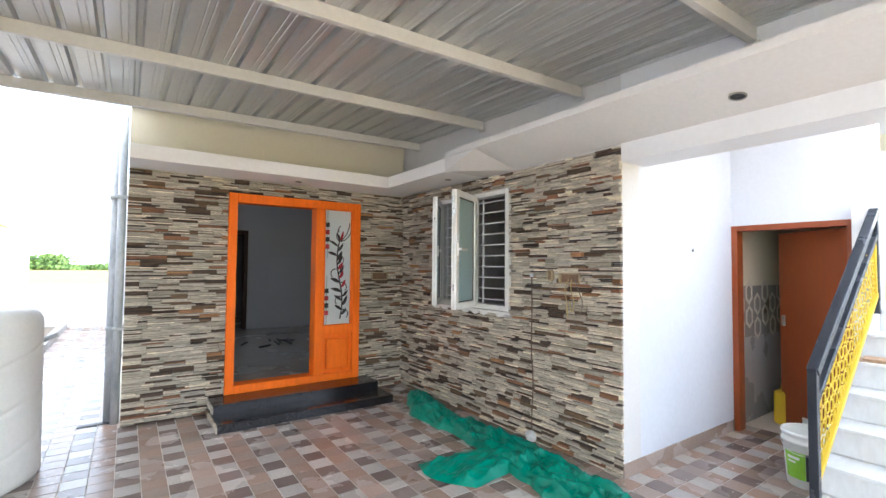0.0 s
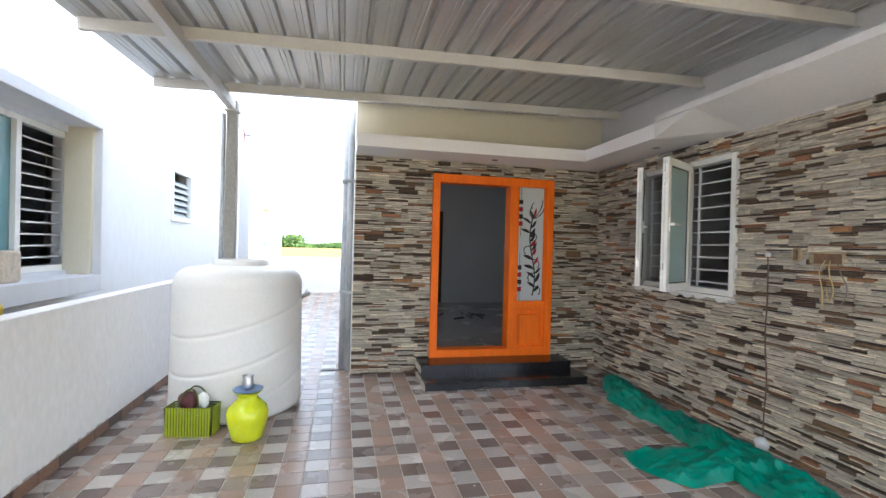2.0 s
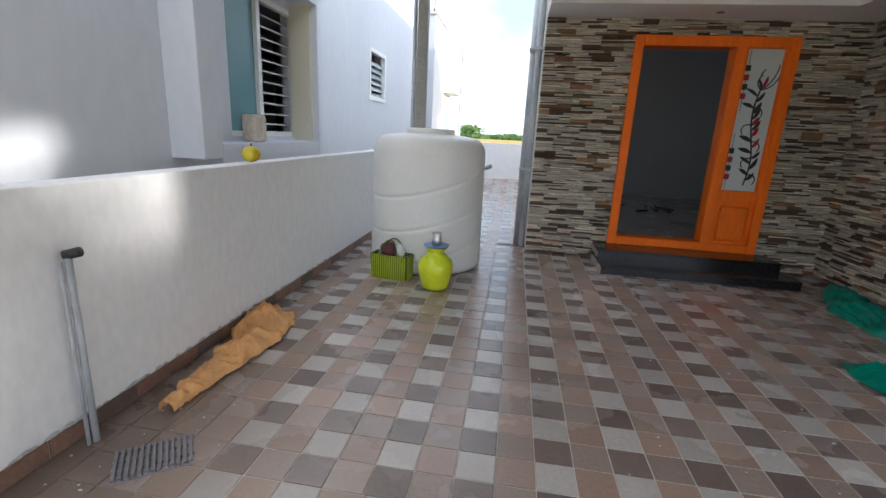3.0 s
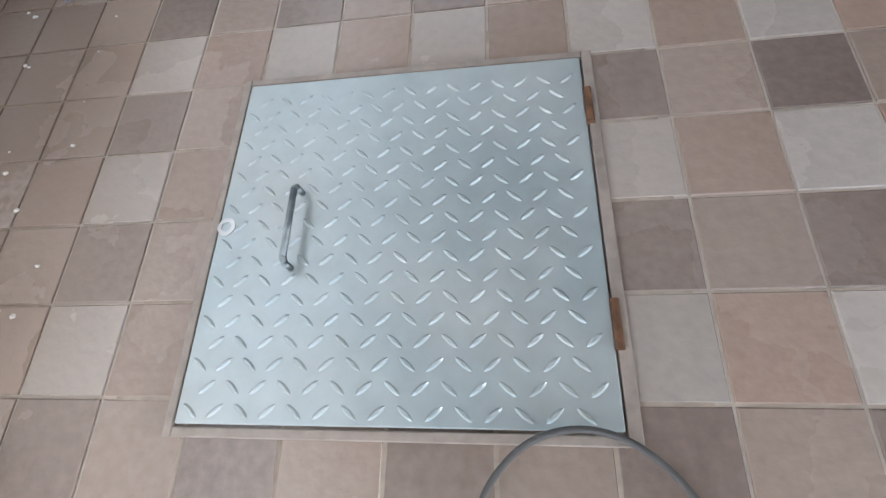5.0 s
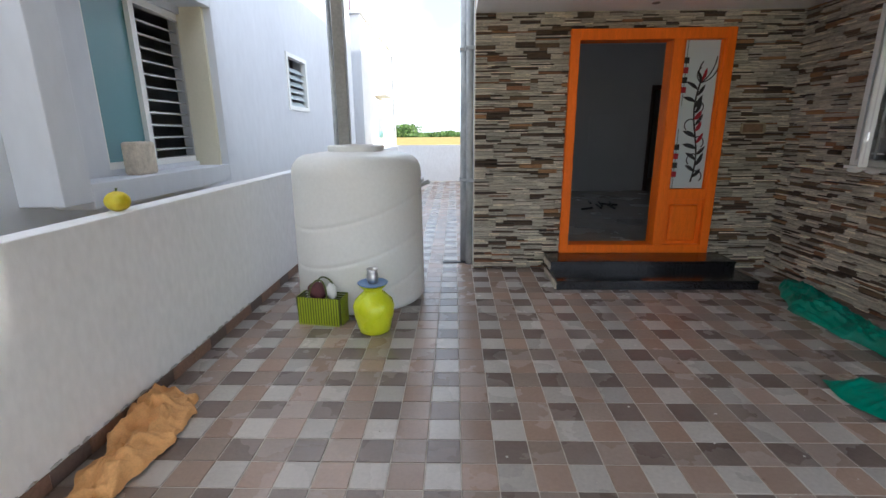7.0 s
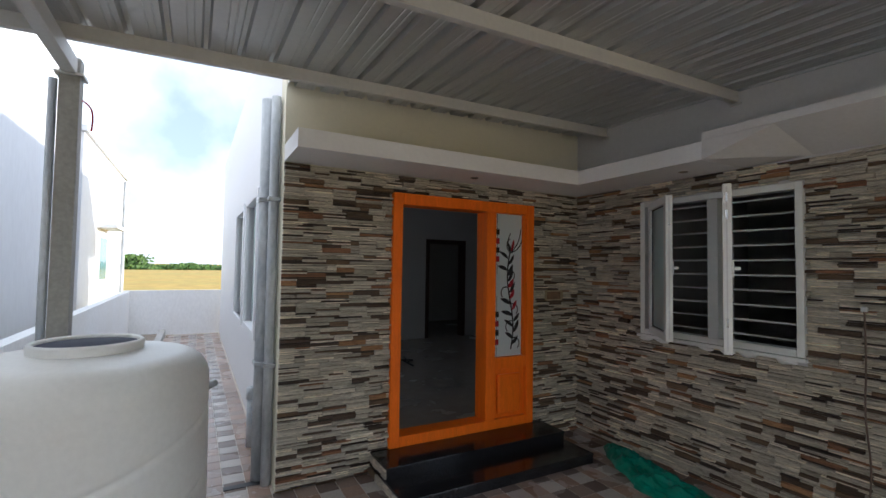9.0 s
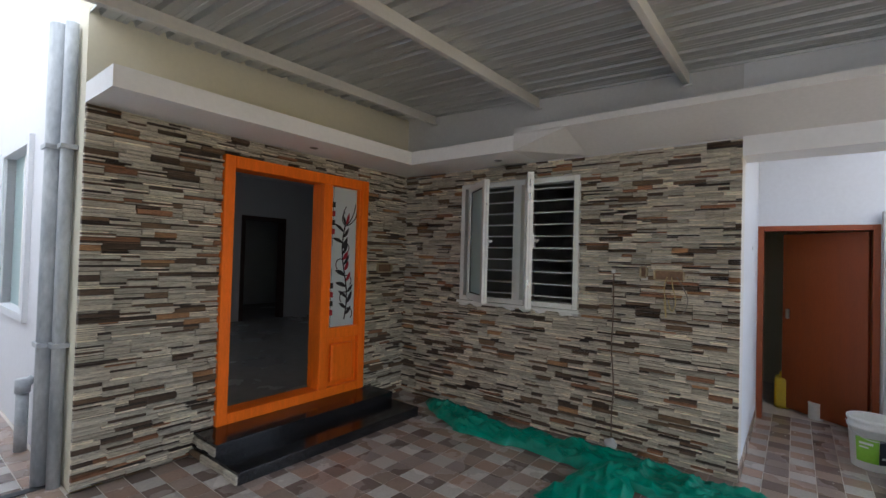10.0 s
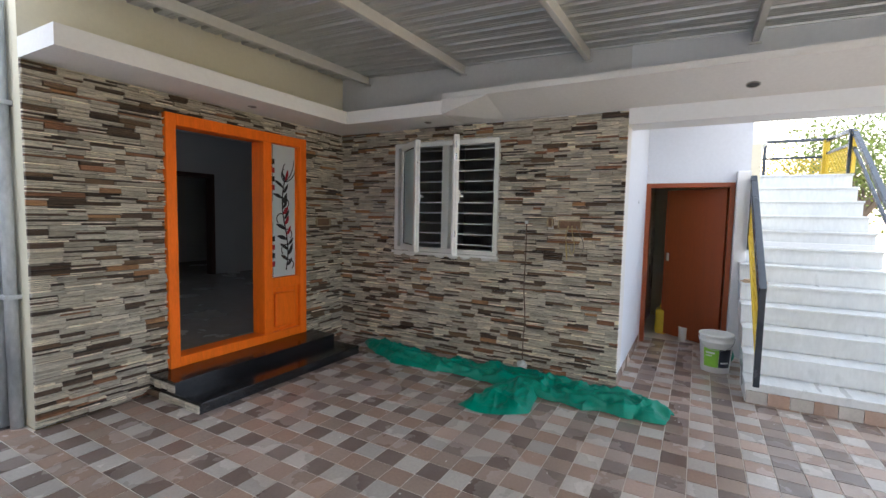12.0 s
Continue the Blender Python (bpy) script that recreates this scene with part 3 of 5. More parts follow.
def window():
    w = tagged(new("window_1"), "white plastic casement window, both sashes open, barred", "window", kind="structure")
    x0, x1 = -0.03, 0.07
    f = 0.045
    part("window_frame", B(x0, x1, WY1 - f, WY1, WZ0, WZ1, bevel=0.004), M_UPVC, w)
    part("window_frame", B(x0, x1, WY0, WY0 + f, WZ0, WZ1, bevel=0.004), M_UPVC, w)
    part("window_frame", B(x0, x1, WY0 + f, WY1 - f, WZ1 - f, WZ1, bevel=0.004), M_UPVC, w)
    part("window_frame", B(x0, x1, WY0 + f, WY1 - f, WZ0, WZ0 + f, bevel=0.004), M_UPVC, w)
    part("mullion", B(x0, x1, WYM - 0.04, WYM + 0.04, WZ0 + f, WZ1 - f, bevel=0.004), M_UPVC, w)
    part("window_sill", B(-0.055, 0.012, WY0 - 0.02, WY1 + 0.02, WZ0 - 0.028, WZ0 - 0.002, bevel=0.006), M_UPVC, w, "rough white plaster sill")
    for k in range(10):
        z = WZ0 + 0.085 + k * 0.110
        part("bar", rod(bmesh.new(), (0.12, WY0 + 0.01, z), (0.12, WY1 - 0.01, z), 0.0075, 8), M_GRILLE, w)
    for y in (WY0 + 0.05, WYM - 0.06, WYM + 0.06, WY1 - 0.05):
        part("upright_bar", B(0.108, 0.128, y - 0.009, y + 0.009, WZ0 + 0.005, WZ1 - 0.005), M_GRILLE, w)
    sash(w, -0.905, 0.515, 40)
    sash(w, -1.53, 0.515, 60.5)
    # lumps of plaster left under the sill
    rnd = random.Random(14)
    for y in (-0.84, -1.0, -1.36, -1.52, -1.66, -1.9):
        bm = bmesh.new()
        bmesh.ops.create_icosphere(bm, subdivisions=3, radius=0.05)
        for v in bm.verts:
            q = v.co * (1 + 0.35 * noise.noise(v.co * 25 + Vector((y * 9, 0, 0))))
            v.co = Vector((q.x * 0.5 - 0.03, q.y * rnd.uniform(1.15, 1.2) + y, q.z * 0.45 + WZ0 - 0.035))
        part("plaster_lump", bm, M_UPVC, w, "rough white plaster daub", smooth=True)
    return w


window()

# ---- boxes, wires, downlights ----


def socket_hole(name, m, w, h, label):
    t = thing(name, label, "switch box")
    bm = bmesh.new()
    box(bm, -w / 2, w / 2, -0.004, 0.0, -h / 2, h / 2)
    bmesh.ops.transform(bm, matrix=m, verts=bm.verts)
    part("back", bm, M_SOCK, t)
    for n, a in (("rim", (-w / 2 - 0.012, -w / 2, -0.03, 0, -h / 2, h / 2)), ("rim", (w / 2, w / 2 + 0.012, -0.03, 0, -h / 2, h / 2)),
                 ("rim", (-w / 2, w / 2, -0.03, 0, h / 2, h / 2 + 0.012)), ("rim", (-w / 2, w / 2, -0.03, 0, -h / 2 - 0.012, -h / 2))):
        bm = bmesh.new()
        box(bm, *a, bevel=0.002)
        bmesh.ops.transform(bm, matrix=m, verts=bm.verts)
        part(n, bm, M_SOCKRIM, t)
    return t


M_SOCK = surf("rust_brown_box", (0.20, 0.12, 0.07), 0.7, var=0.3, scale=20)
M_SOCKRIM = surf("mortar_rim", (0.42, 0.34, 0.22), 0.85, var=0.25, scale=15)
east = Matrix.Translation((-0.004, -2.70, 1.40)) @ Matrix.Rotation(radians(-90), 4, "Z")
t = socket_hole("switch_box", east, 0.19, 0.065, "open rusty switch box recess with loose wires")
M_WIRE = surf("yellow_wire", (0.55, 0.44, 0.2), 0.6, var=0.1)
M_WIREG = surf("grey_wire", (0.22, 0.2, 0.18), 0.6, var=0.1)
for k, dy in enumerate((0.0, -0.035, 0.03)):
    tube("wire", [(-0.02, -2.72 + dy, 1.39), (-0.06, -2.73 + dy * 2, 1.33), (-0.03, -2.76 + dy * 2.5, 1.2), (-0.03, -2.72 + dy, 1.10 - 0.04 * k), (-0.025, -2.70 + dy, 1.22)], 0.0035, M_WIRE if k != 1 else M_WIREG, t)
socket_hole("switch_box", Matrix.Translation((-0.04, -2.53, 1.42)) @ Matrix.Rotation(radians(-90), 4, "Z"), 0.035, 0.07, "small open conduit box in the stone wall")
socket_hole("switch_box", Matrix.Translation((-0.335, -0.004, 1.36)), 0.2, 0.075, "open three-gang switch box beside the door")
c = thing("cable", "thin brown cable hanging down the stone wall", "cable")
tube("strand", [(-0.035, -2.30, 1.42), (-0.03, -2.305, 1.1), (-0.035, -2.29, 0.8), (-0.03, -2.32, 0.5), (-0.035, -2.30, 0.25), (-0.04, -2.31, 0.07)], 0.005, surf("brown_cable", (0.13, 0.085, 0.06), 0.6), c)
part("clip", B(-0.045, -0.02, -2.315, -2.285, 1.40, 1.43, bevel=0.004), M_GRILLE, c)
bm = bmesh.new()
bmesh.ops.create_icosphere(bm, subdivisions=3, radius=0.045)
for v in bm.verts:
    v.co *= 1 + 0.35 * noise.noise(v.co * 30)
    v.co += Vector((-0.05, -2.31, 0.055))
part("plug", bm, M_GRILLE, c, "lump of white plaster", smooth=True)
for x, y, z, r, tilt in ((-1.43, -0.245, 2.38, 0.035, 0), (-0.23, -1.316, 2.38, 0.035, 0), (-0.185, -3.99, 2.437, 0.045, -14)):
    d = thing("downlight", "unlit round recessed downlight in the soffit", "downlight", "ledge downlights", at=(x, y, z), turn=0)
    d.matrix_world = pose(x, y, z - 0.002, 0, -tilt, 0)
    part("ring", lathe(bmesh.new(), [(r, 0.0), (r, -0.004), (r * 0.82, -0.006), (r * 0.8, 0.0)], 24), M_POST, d)
    part("lens", lathe(bmesh.new(), [(r * 0.8, -0.001), (0.001, -0.002)], 24), M_BLACK, d)

# ---- shade net on the floor ----
M_NET = surf("green_shade_net", (0.0, 0.195, 0.13), 0.42, var=0.25, scale=9, fine=160, bump=0.25, tint=(0.0, 0.235, 0.165))


def fold(p, k):
    """Sharp-crested cloth folds, 0 to 1."""
    a = 1 - abs(noise.noise(p * k)) * 1.9
    b = 1 - abs(noise.noise(p * k * 2.1 + Vector((4, 9, 2)))) * 1.9
    return max(0.0, a) ** 2 * 0.7 + max(0.0, b) ** 2 * 0.3


def drape(name, point, n, w, t):
    bm = bmesh.new()
    grid = [[bm.verts.new(point(i / n, j / w * 2 - 1)) for j in range(w + 1)] for i in range(n + 1)]
    for r0, r1 in zip(grid, grid[1:]):
        for j in range(w):
            bm.faces.new((r0[j], r0[j + 1], r1[j + 1], r1[j]))
    part(name, bm, M_NET, t, smooth=True)


def net():
    t = thing("shade_net", "crumpled turquoise-green shade net lying along the stone wall", "shade net")
    spine = [Vector(p) for p in ((-0.10, -0.50, 0), (-0.22, -0.80, 0), (-0.36, -1.20, 0), (-0.36, -1.65, 0), (-0.35, -2.10, 0), (-0.38, -2.6, 0), (-0.42, -3.05, 0), (-0.45, -3.38, 0), (-0.50, -3.60, 0))]
    half = [0.06, 0.15, 0.19, 0.17, 0.18, 0.22, 0.24, 0.20, 0.10]

    def roll(f, u):
        s = f * (len(spine) - 1)
        k = min(int(s), len(spine) - 2)
        e = s - k
        e = e * e * (3 - 2 * e)
        c = spine[k].lerp(spine[k + 1], e)
        h = half[k] * (1 - e) + half[k + 1] * e
        d = (spine[k + 1] - spine[k]).normalized()
        side = Vector((d.y, -d.x, 0))
        p = c + side * u * h * (1 + 0.28 * noise.noise(Vector((f * 13, 3.0 if u > 0 else 9.0, 0))))
        p.x = min(p.x, -0.045)
        # folds run mostly along the roll
        q = Vector((p.x * 2.2 + 0.25 * noise.noise(p * 2.5), p.y * 0.9, 0))
        arch = max(0.0, 1 - u * u) ** 0.45
        ends = min(1.0, 10 * f + 0.3, 12 * (1 - f) + 0.35)
        z = 0.006 + arch * ends * (0.015 + 0.075 * fold(q, 2.6) + 0.045 * fold(Vector((p.x * 2, p.y * 0.8, 3)), 6.5) + 0.022 * fold(p, 12)) + 0.006 * arch * fold(p, 26)
        return (p.x + 0.02 * noise.noise(p * 9), p.y + 0.02 * noise.noise(p * 8 + Vector((5, 0, 0))), z)

    drape("roll", roll, 300, 60, t)
    quad = [Vector((-0.48, -2.30, 0)), Vector((-1.08, -2.15, 0)), Vector((-0.95, -2.68, 0)), Vector((-0.48, -2.62, 0))]

    def flap(u, vv):
        v = (vv + 1) / 2
        p = quad[0].lerp(quad[1], u).lerp(quad[3].lerp(quad[2], u), v)
        p.x -= 0.11 * math.sin(math.pi * v) * u
        edge = min(1.0, min(1 - u, v, 1 - v) * 9)
        z = 0.006 + edge * (0.012 + 0.05 * (1 - u) ** 1.5 + 0.035 * fold(p + Vector((2, 1, 0)), 2.7) + 0.022 * fold(Vector((p.x * 0.6, p.y * 1.6, 1)), 7))
        return (p.x + 0.02 * noise.noise(p * 5), p.y + 0.02 * noise.noise(p * 5 + Vector((3, 3, 0))), z)

    drape("flap", flap, 70, 60, t)


net()

# ---- store door and what stands by it ----


def store_door():
    d = tagged(new("door_2"), "brown flush door standing ajar in a brown frame", "door", kind="structure")
    x0, x1 = XS - 0.012, XS + 0.11
    part("jamb", B(x0, x1, -3.20, -3.15, 0, 1.885, bevel=0.004), M_BROWN, d)
    part("jamb", B(x0, x1, -4.035, -3.985, 0, 1.885, bevel=0.004), M_BROWN, d)
    part("head", B(x0, x1, -3.985, -3.20, 1.835, 1.885, bevel=0.004), M_BROWN, d)
    m = Matrix.Translation((XS + 0.10, -3.985, 0)) @ Matrix.Rotation(radians(-37), 4, "Z")
    bm = bmesh.new()
    box(bm, -0.035, 0.0, 0.0, 0.78, 0.02, 1.83, bevel=0.004)
    bmesh.ops.transform(bm, matrix=m, verts=bm.verts)
    leaf = part("leaf", bm, M_BROWN, d, "plain brown door leaf ajar")
    bm = bmesh.new()
    box(bm, -0.06, -0.035, 0.70, 0.73, 0.95, 1.05, bevel=0.006)
    bmesh.ops.transform(bm, matrix=m, verts=bm.verts)
    part("latch", bm, M_POST, leaf, "small steel latch")


store_door()
# patterned tile band in the store room
M_BAND = surf("grey_band_tile", (0.26, 0.24, 0.22), 0.35, var=0.12)
M_HEX = surf("cream_hexagon_tile", (0.62, 0.58, 0.5), 0.35, var=0.08)
M_LOWT = surf("pale_grey_tile", (0.45, 0.45, 0.44), 0.3, var=0.08)
setting("tile_band", B(XS + 0.13, 3.5, -3.128, -3.121, 0.82, 1.32), M_BAND)
setting("tile_dado", B(XS + 0.13, 3.5, -3.126, -3.121, 0.0, 0.815), M_LOWT)
band = bpy.data.objects["tile_band"]
bm = bmesh.new()
ro, ri = 0.115, 0.085
o = [bm.verts.new((ro * 0.75 * math.sin(k * math.pi / 3), 0, ro * math.cos(k * math.pi / 3))) for k in range(6)]
i_ = [bm.verts.new((ri * 0.72 * math.sin(k * math.pi / 3), 0, ri * math.cos(k * math.pi / 3))) for k in range(6)]
fs = [bm.faces.new((o[k], o[(k + 1) % 6], i_[(k + 1) % 6], i_[k])) for k in range(6)]
r = bmesh.ops.extrude_face_region(bm, geom=fs)
bmesh.ops.translate(bm, vec=(0, -0.005, 0), verts=[v for v in r["geom"] if isinstance(v, bmesh.types.BMVert)])
hexme = mesh_of("hexagon", bm, M_HEX)
for i in range(9):
    for j in range(2):
        h = new("hexagon", hexme)
        h.parent = band
        h.matrix_world = pose(XS + 0.22 + i * 0.19, -3.128, 0.955 + j * 0.235 + (0.115 if i % 2 else 0) - 0.055)

M_PAIL = surf("white_paint_pail", (0.74, 0.75, 0.73), 0.35, var=0.06, scale=6)
M_GREEN = surf("green_label", (0.25, 0.52, 0.04), 0.45, var=0.1)
M_NAVY = surf("dark_label", (0.015, 0.02, 0.04), 0.45, var=0.1)


def arc_patch(r, a0, a1, z0, z1, taper):
    bm = bmesh.new()
    n = 14
    lo = [bm.verts.new(((r + taper * z0) * math.cos(a), (r + taper * z0) * math.sin(a), z0)) for a in (a0 + (a1 - a0) * k / n for k in range(n + 1))]
    hi = [bm.verts.new(((r + taper * z1) * math.cos(a), (r + taper * z1) * math.sin(a), z1)) for a in (a0 + (a1 - a0) * k / n for k in range(n + 1))]
    for k in range(n):
        bm.faces.new((lo[k], lo[k + 1], hi[k + 1], hi[k]))
    return bm


def pail():
    t = thing("paint_bucket", "white plastic paint bucket with green and dark label", "bucket", at=(1.0, -3.92, 0.0))
    part("body", lathe(bmesh.new(), [(0.001, 0.004), (0.118, 0.0), (0.122, 0.006), (0.142, 0.29), (0.15, 0.292), (0.15, 0.31), (0.143, 0.312), (0.145, 0.345), (0.153, 0.347), (0.154, 0.365), (0.148, 0.372), (0.14, 0.366), (0.115, 0.01), (0.001, 0.012)], 40), M_PAIL, t, smooth=True)
    part("label", arc_patch(0.1235, radians(132), radians(190), 0.06, 0.24, 0.068), M_GREEN, t, "green printed label")
    part("label", arc_patch(0.1235, radians(190.5), radians(240), 0.06, 0.24, 0.068), M_NAVY, t, "dark printed label")
    part("print_bar", arc_patch(0.1242, radians(142), radians(176), 0.19, 0.208, 0.068), M_PAIL, t)
    part("print_bar", arc_patch(0.1242, radians(142), radians(166), 0.165, 0.176, 0.068), M_PAIL, t)
    part("print_bar", arc_patch(0.1242, radians(198), radians(230), 0.10, 0.115, 0.068), M_PAIL, t)
    tube("handle", [(0.154 * math.cos(a), 0.154 * math.sin(a), 0.33 - 0.10 * math.sin((a - radians(90)))) for a in (radians(90 + k * 18) for k in range(11))], 0.003, M_ALU, t)
    return t


pail()
bm = bmesh.new()
bmesh.ops.create_icosphere(bm, subdivisions=4, radius=0.13)
for v in bm.verts:
    q = v.co.copy()
    v.co *= 1 + 0.4 * noise.noise(q * 14)
    v.co = Vector((v.co.x * 0.8 + 1.28, v.co.y * 0.6 - 4.0, max(0.0, v.co.z + 0.1)))
t = thing("shade_net", "bundle of green shade net beside the bucket", "shade net")
part("bundle", bm, M_NET, t, smooth=True)
M_YCAN = surf("yellow_can", (0.62, 0.45, 0.02), 0.4, var=0.1)
t = thing("jerry_can", "yellow plastic can on the store floor", "can", at=(2.35, -3.35, 0))
part("body", B(-0.1, 0.1, -0.07, 0.07, 0, 0.32, bevel=0.025), M_YCAN, t)
part("spout", lathe(bmesh.new(), [(0.028, 0.3), (0.028, 0.36), (0.02, 0.37), (0.001, 0.37)], 20, Matrix.Translation((0.04, 0, 0))), M_YCAN, t)
part("grip", box(box(box(bmesh.new(), -0.07, -0.05, -0.012, 0.012, 0.315, 0.36), -0.02, 0.0, -0.012, 0.012, 0.315, 0.36), -0.07, 0.0, -0.013, 0.013, 0.355, 0.375), M_YCAN, t)
t = thing("tin", "small pale tin on the store floor", "tin", at=(2.1, -3.62, 0))
part("body", lathe(bmesh.new(), [(0.001, 0.0), (0.06, 0.0), (0.06, 0.15), (0.064, 0.152), (0.06, 0.16), (0.001, 0.157)], 24), M_PAIL, t, smooth=False)

# ---- stairs ----
NR, RISE, RUN, SX, SY0, SY1 = 12, 0.1715, 0.25, 0.215, -5.27, -4.10
st = tagged(new("stairs"), "white marble stair flight with tile skirting", "stairs", kind="structure")
for k in range(NR):
    x0 = SX + k * RUN
    z1 = (k + 1) * RISE
    p = part("step", B(x0 + 0.03, x0 + RUN + (0.03 if k < NR - 1 else 1.2), SY0, SY1 - 0.01, max(-0.02, k * RISE - 0.19), z1 - 0.022), M_STAIR, st)
    part("tread", B(x0, x0 + RUN + (0.018 if k < NR - 1 else 1.2), SY0 - 0.01, SY1, z1 - 0.022, z1, bevel=0.004), M_STAIR, p)
    part("riser", B(x0 + 0.02, x0 + 0.029, SY0, SY1 - 0.005, (k * RISE + 0.002) if k else 0.10, z1 - 0.023), M_STAIR, p)
for k in range(8):
    part("skirting_tile", B(SX + 0.006, SX + 0.02, SY1 - 0.012 - (k + 1) * 0.146, SY1 - 0.016 - k * 0.146, 0, 0.098), M_TILE[("light", "russet")[k % 2]], st)
setting("wall_stair", B(1.9, 4.1, SY0 + 0.02, SY1 - 0.04, -0.02, 1.25), M_WHITE, "white wall under the stair")
setting("pier", B(1.60, XS - 0.012, -4.16, -4.04, 0, 1.995, bevel=0.006), M_WHITE, "white plaster pier at the store door")

# blue in the rail's base colour stands for the sky it reflects
M_RAILB = surf("dark_grey_sky_tint_rail", (0.036, 0.044, 0.058), 0.26, metal=0.3, var=0.12)
M_YEL = surf("yellow_railing_paint", (0.62, 0.44, 0.025), 0.42, var=0.08)


def slope_bar(name, a, b, w, h, mat, parent):
    """A square bar between two points in an x-z plane."""
    a, b = Vector(a), Vector(b)
    d = b - a
    ang = math.atan2(d.z, d.x)
    m = Matrix.Translation((a + b) / 2) @ Matrix.Rotation(-ang, 4, "Y")
    bm = bmesh.new()
    box(bm, -d.length / 2, d.length / 2, -w / 2, w / 2, -h / 2, h / 2, bevel=0.003, m=None)
    bmesh.ops.transform(bm, matrix=m, verts=bm.verts)
    return part(name, bm, mat, parent)


def lattice(x0, x1, y, zlow, slope, height, parent, seed=1):
    """A pierced yellow panel: a sheet of rounded rings between two rails."""
    rnd = random.Random(seed)
    s = 0.068
    nx, nz = int((x1 - x0) / s), max(2, int(height / s))
    for i in range(nx):
        for j in range(nz):
            cx = x0 + (i + 0.5) * (x1 - x0) / nx
            cz = zlow + slope * (cx - x0) + (j + 0.5 + (0.25 if i % 2 else -0.1)) * height / nz
            r = s * rnd.uniform(0.42, 0.56)
            el = rnd.uniform(1.0, 1.35)
            bm = bmesh.new()
            n = 8
            rings = []
            for rr, yy in ((r, -0.003), (r, 0.003), (r * 0.8, 0.003), (r * 0.8, -0.003)):
                rings.append([bm.verts.new((cx + rr * math.cos(2 * math.pi * q / n), y + yy, cz + rr * el * math.sin(2 * math.pi * q / n))) for q in range(n)])
            for a, b in zip(rings, rings[1:] + rings[:1]):
                for q in range(n):
                    bm.faces.new((a[q], a[(q + 1) % n], b[(q + 1) % n], b[q]))
            part("ring", bm, M_YEL, parent)


def railing(x0, x1, y, z0, z1, label, seed, flip=False):
    r = thing("stair_railing", label, "railing")
    sl = (z1 - z0) / (x1 - x0)
    part("newel", B(x0 - 0.022, x0 + 0.022, y - 0.022, y + 0.022, z0 - (0.50 if flip else 0.78), z0 + 0.02, bevel=0.003), M_RAILB, r)
    slope_bar("top_rail", (x0, y, z0), (x1, y, z1), 0.055, 0.05, M_RAILB, r)
    slope_bar("mid_rail", (x0 + 0.02, y, z0 - 0.16), (x1, y, z1 - 0.18), 0.035, 0.035, M_RAILB, r)
    slope_bar("bottom_rail", (x0 + 0.02, y, z0 - (0.48 if flip else 0.60)), (x1, y, z1 - (0.48 if flip else 0.60)), 0.03, 0.03, M_YEL, r)
    part("end_post", B(x1 - 0.02, x1 + 0.02, y - 0.02, y + 0.02, z1 - (0.55 if flip else 0.75), z1 + 0.02, bevel=0.003), M_RAILB if not flip else M_YEL, r)
    p = part("panel_edge", B(x1 - 0.05, x1 - 0.025, y - 0.012, y + 0.012, z1 - (0.48 if flip else 0.6), z1 - 0.2), M_YEL, r)
    lattice(x0 + 0.05, x1 - 0.04, y, z0 - (0.47 if flip else 0.59) + sl * 0.05, sl, 0.29 if flip else 0.40, p, seed)
    return r


railing(0.225, 1.57, -4.178, 0.918, 1.92, "dark steel stair railing with pierced yellow panel", 2)
railing(2.95, 4.10, -5.22, 2.56, 2.62, "landing railing with pierced yellow panel", 3, True)


def far_rail():
    r = thing("landing_railing", "dark and yellow railing along the far side of the landing", "railing")
    x, z0 = 4.12, NR * RISE
    part("top_rail", B(x - 0.02, x + 0.02, -5.19, -3.9, z0 + 0.56, z0 + 0.60), M_RAILB, r)
    part("mid_rail", B(x - 0.015, x + 0.015, -5.19, -3.9, z0 + 0.32, z0 + 0.35), M_RAILB, r)
    for y in (-5.19, -4.5, -3.9):
        part("post", B(x - 0.02, x + 0.02, y - 0.02, y + 0.02, z0, z0 + 0.58), M_YEL if y == -5.19 else M_RAILB, r)
    pan = part("panel_edge", B(x - 0.01, x + 0.01, -5.17, -3.92, z0 + 0.02, z0 + 0.04), M_YEL, r)
    rnd = random.Random(9)
    for i in range(22):
        for j in range(5):
            cy, cz = -5.14 + i * 0.056, z0 + 0.07 + j * 0.058
            rr0 = rnd.uniform(0.026, 0.034)
            bm = bmesh.new()
            rings = []
            for rr, xx in ((rr0, -0.003), (rr0, 0.003), (rr0 * 0.6, 0.003), (rr0 * 0.6, -0.003)):
                rings.append([bm.verts.new((x + xx, cy + rr * math.cos(q * math.pi / 4), cz + rr * math.sin(q * math.pi / 4))) for q in range(8)])
            for a, b in zip(rings, rings[1:] + rings[:1]):
                for q in range(8):
                    bm.faces.new((a[q], a[(q + 1) % 8], b[(q + 1) % 8], b[q]))
            part("ring", bm, M_YEL, pan)


far_rail()
# lower right flight rail
r = thing("stair_railing", "steel handrail down the outer side of the stair", "railing")
slope_bar("top_rail", (0.3, -5.24, 0.74), (2.93, -5.24, 2.55), 0.05, 0.05, M_RAILB, r)
slope_bar("mid_rail", (0.3, -5.24, 0.58), (2.93, -5.24, 2.38), 0.03, 0.03, M_RAILB, r)
part("post", B(2.88, 2.92, -5.26, -5.225, 2.06, 2.55), M_YEL, r)
part("post", B(0.28, 0.32, -5.26, -5.22, 0.17, 0.75), M_RAILB, r)

# scrap of cardboard on the stair, hole in the passage wall
M_CARD = surf("brown_cardboard", (0.42, 0.29, 0.19), 0.85, var=0.25, scale=14)
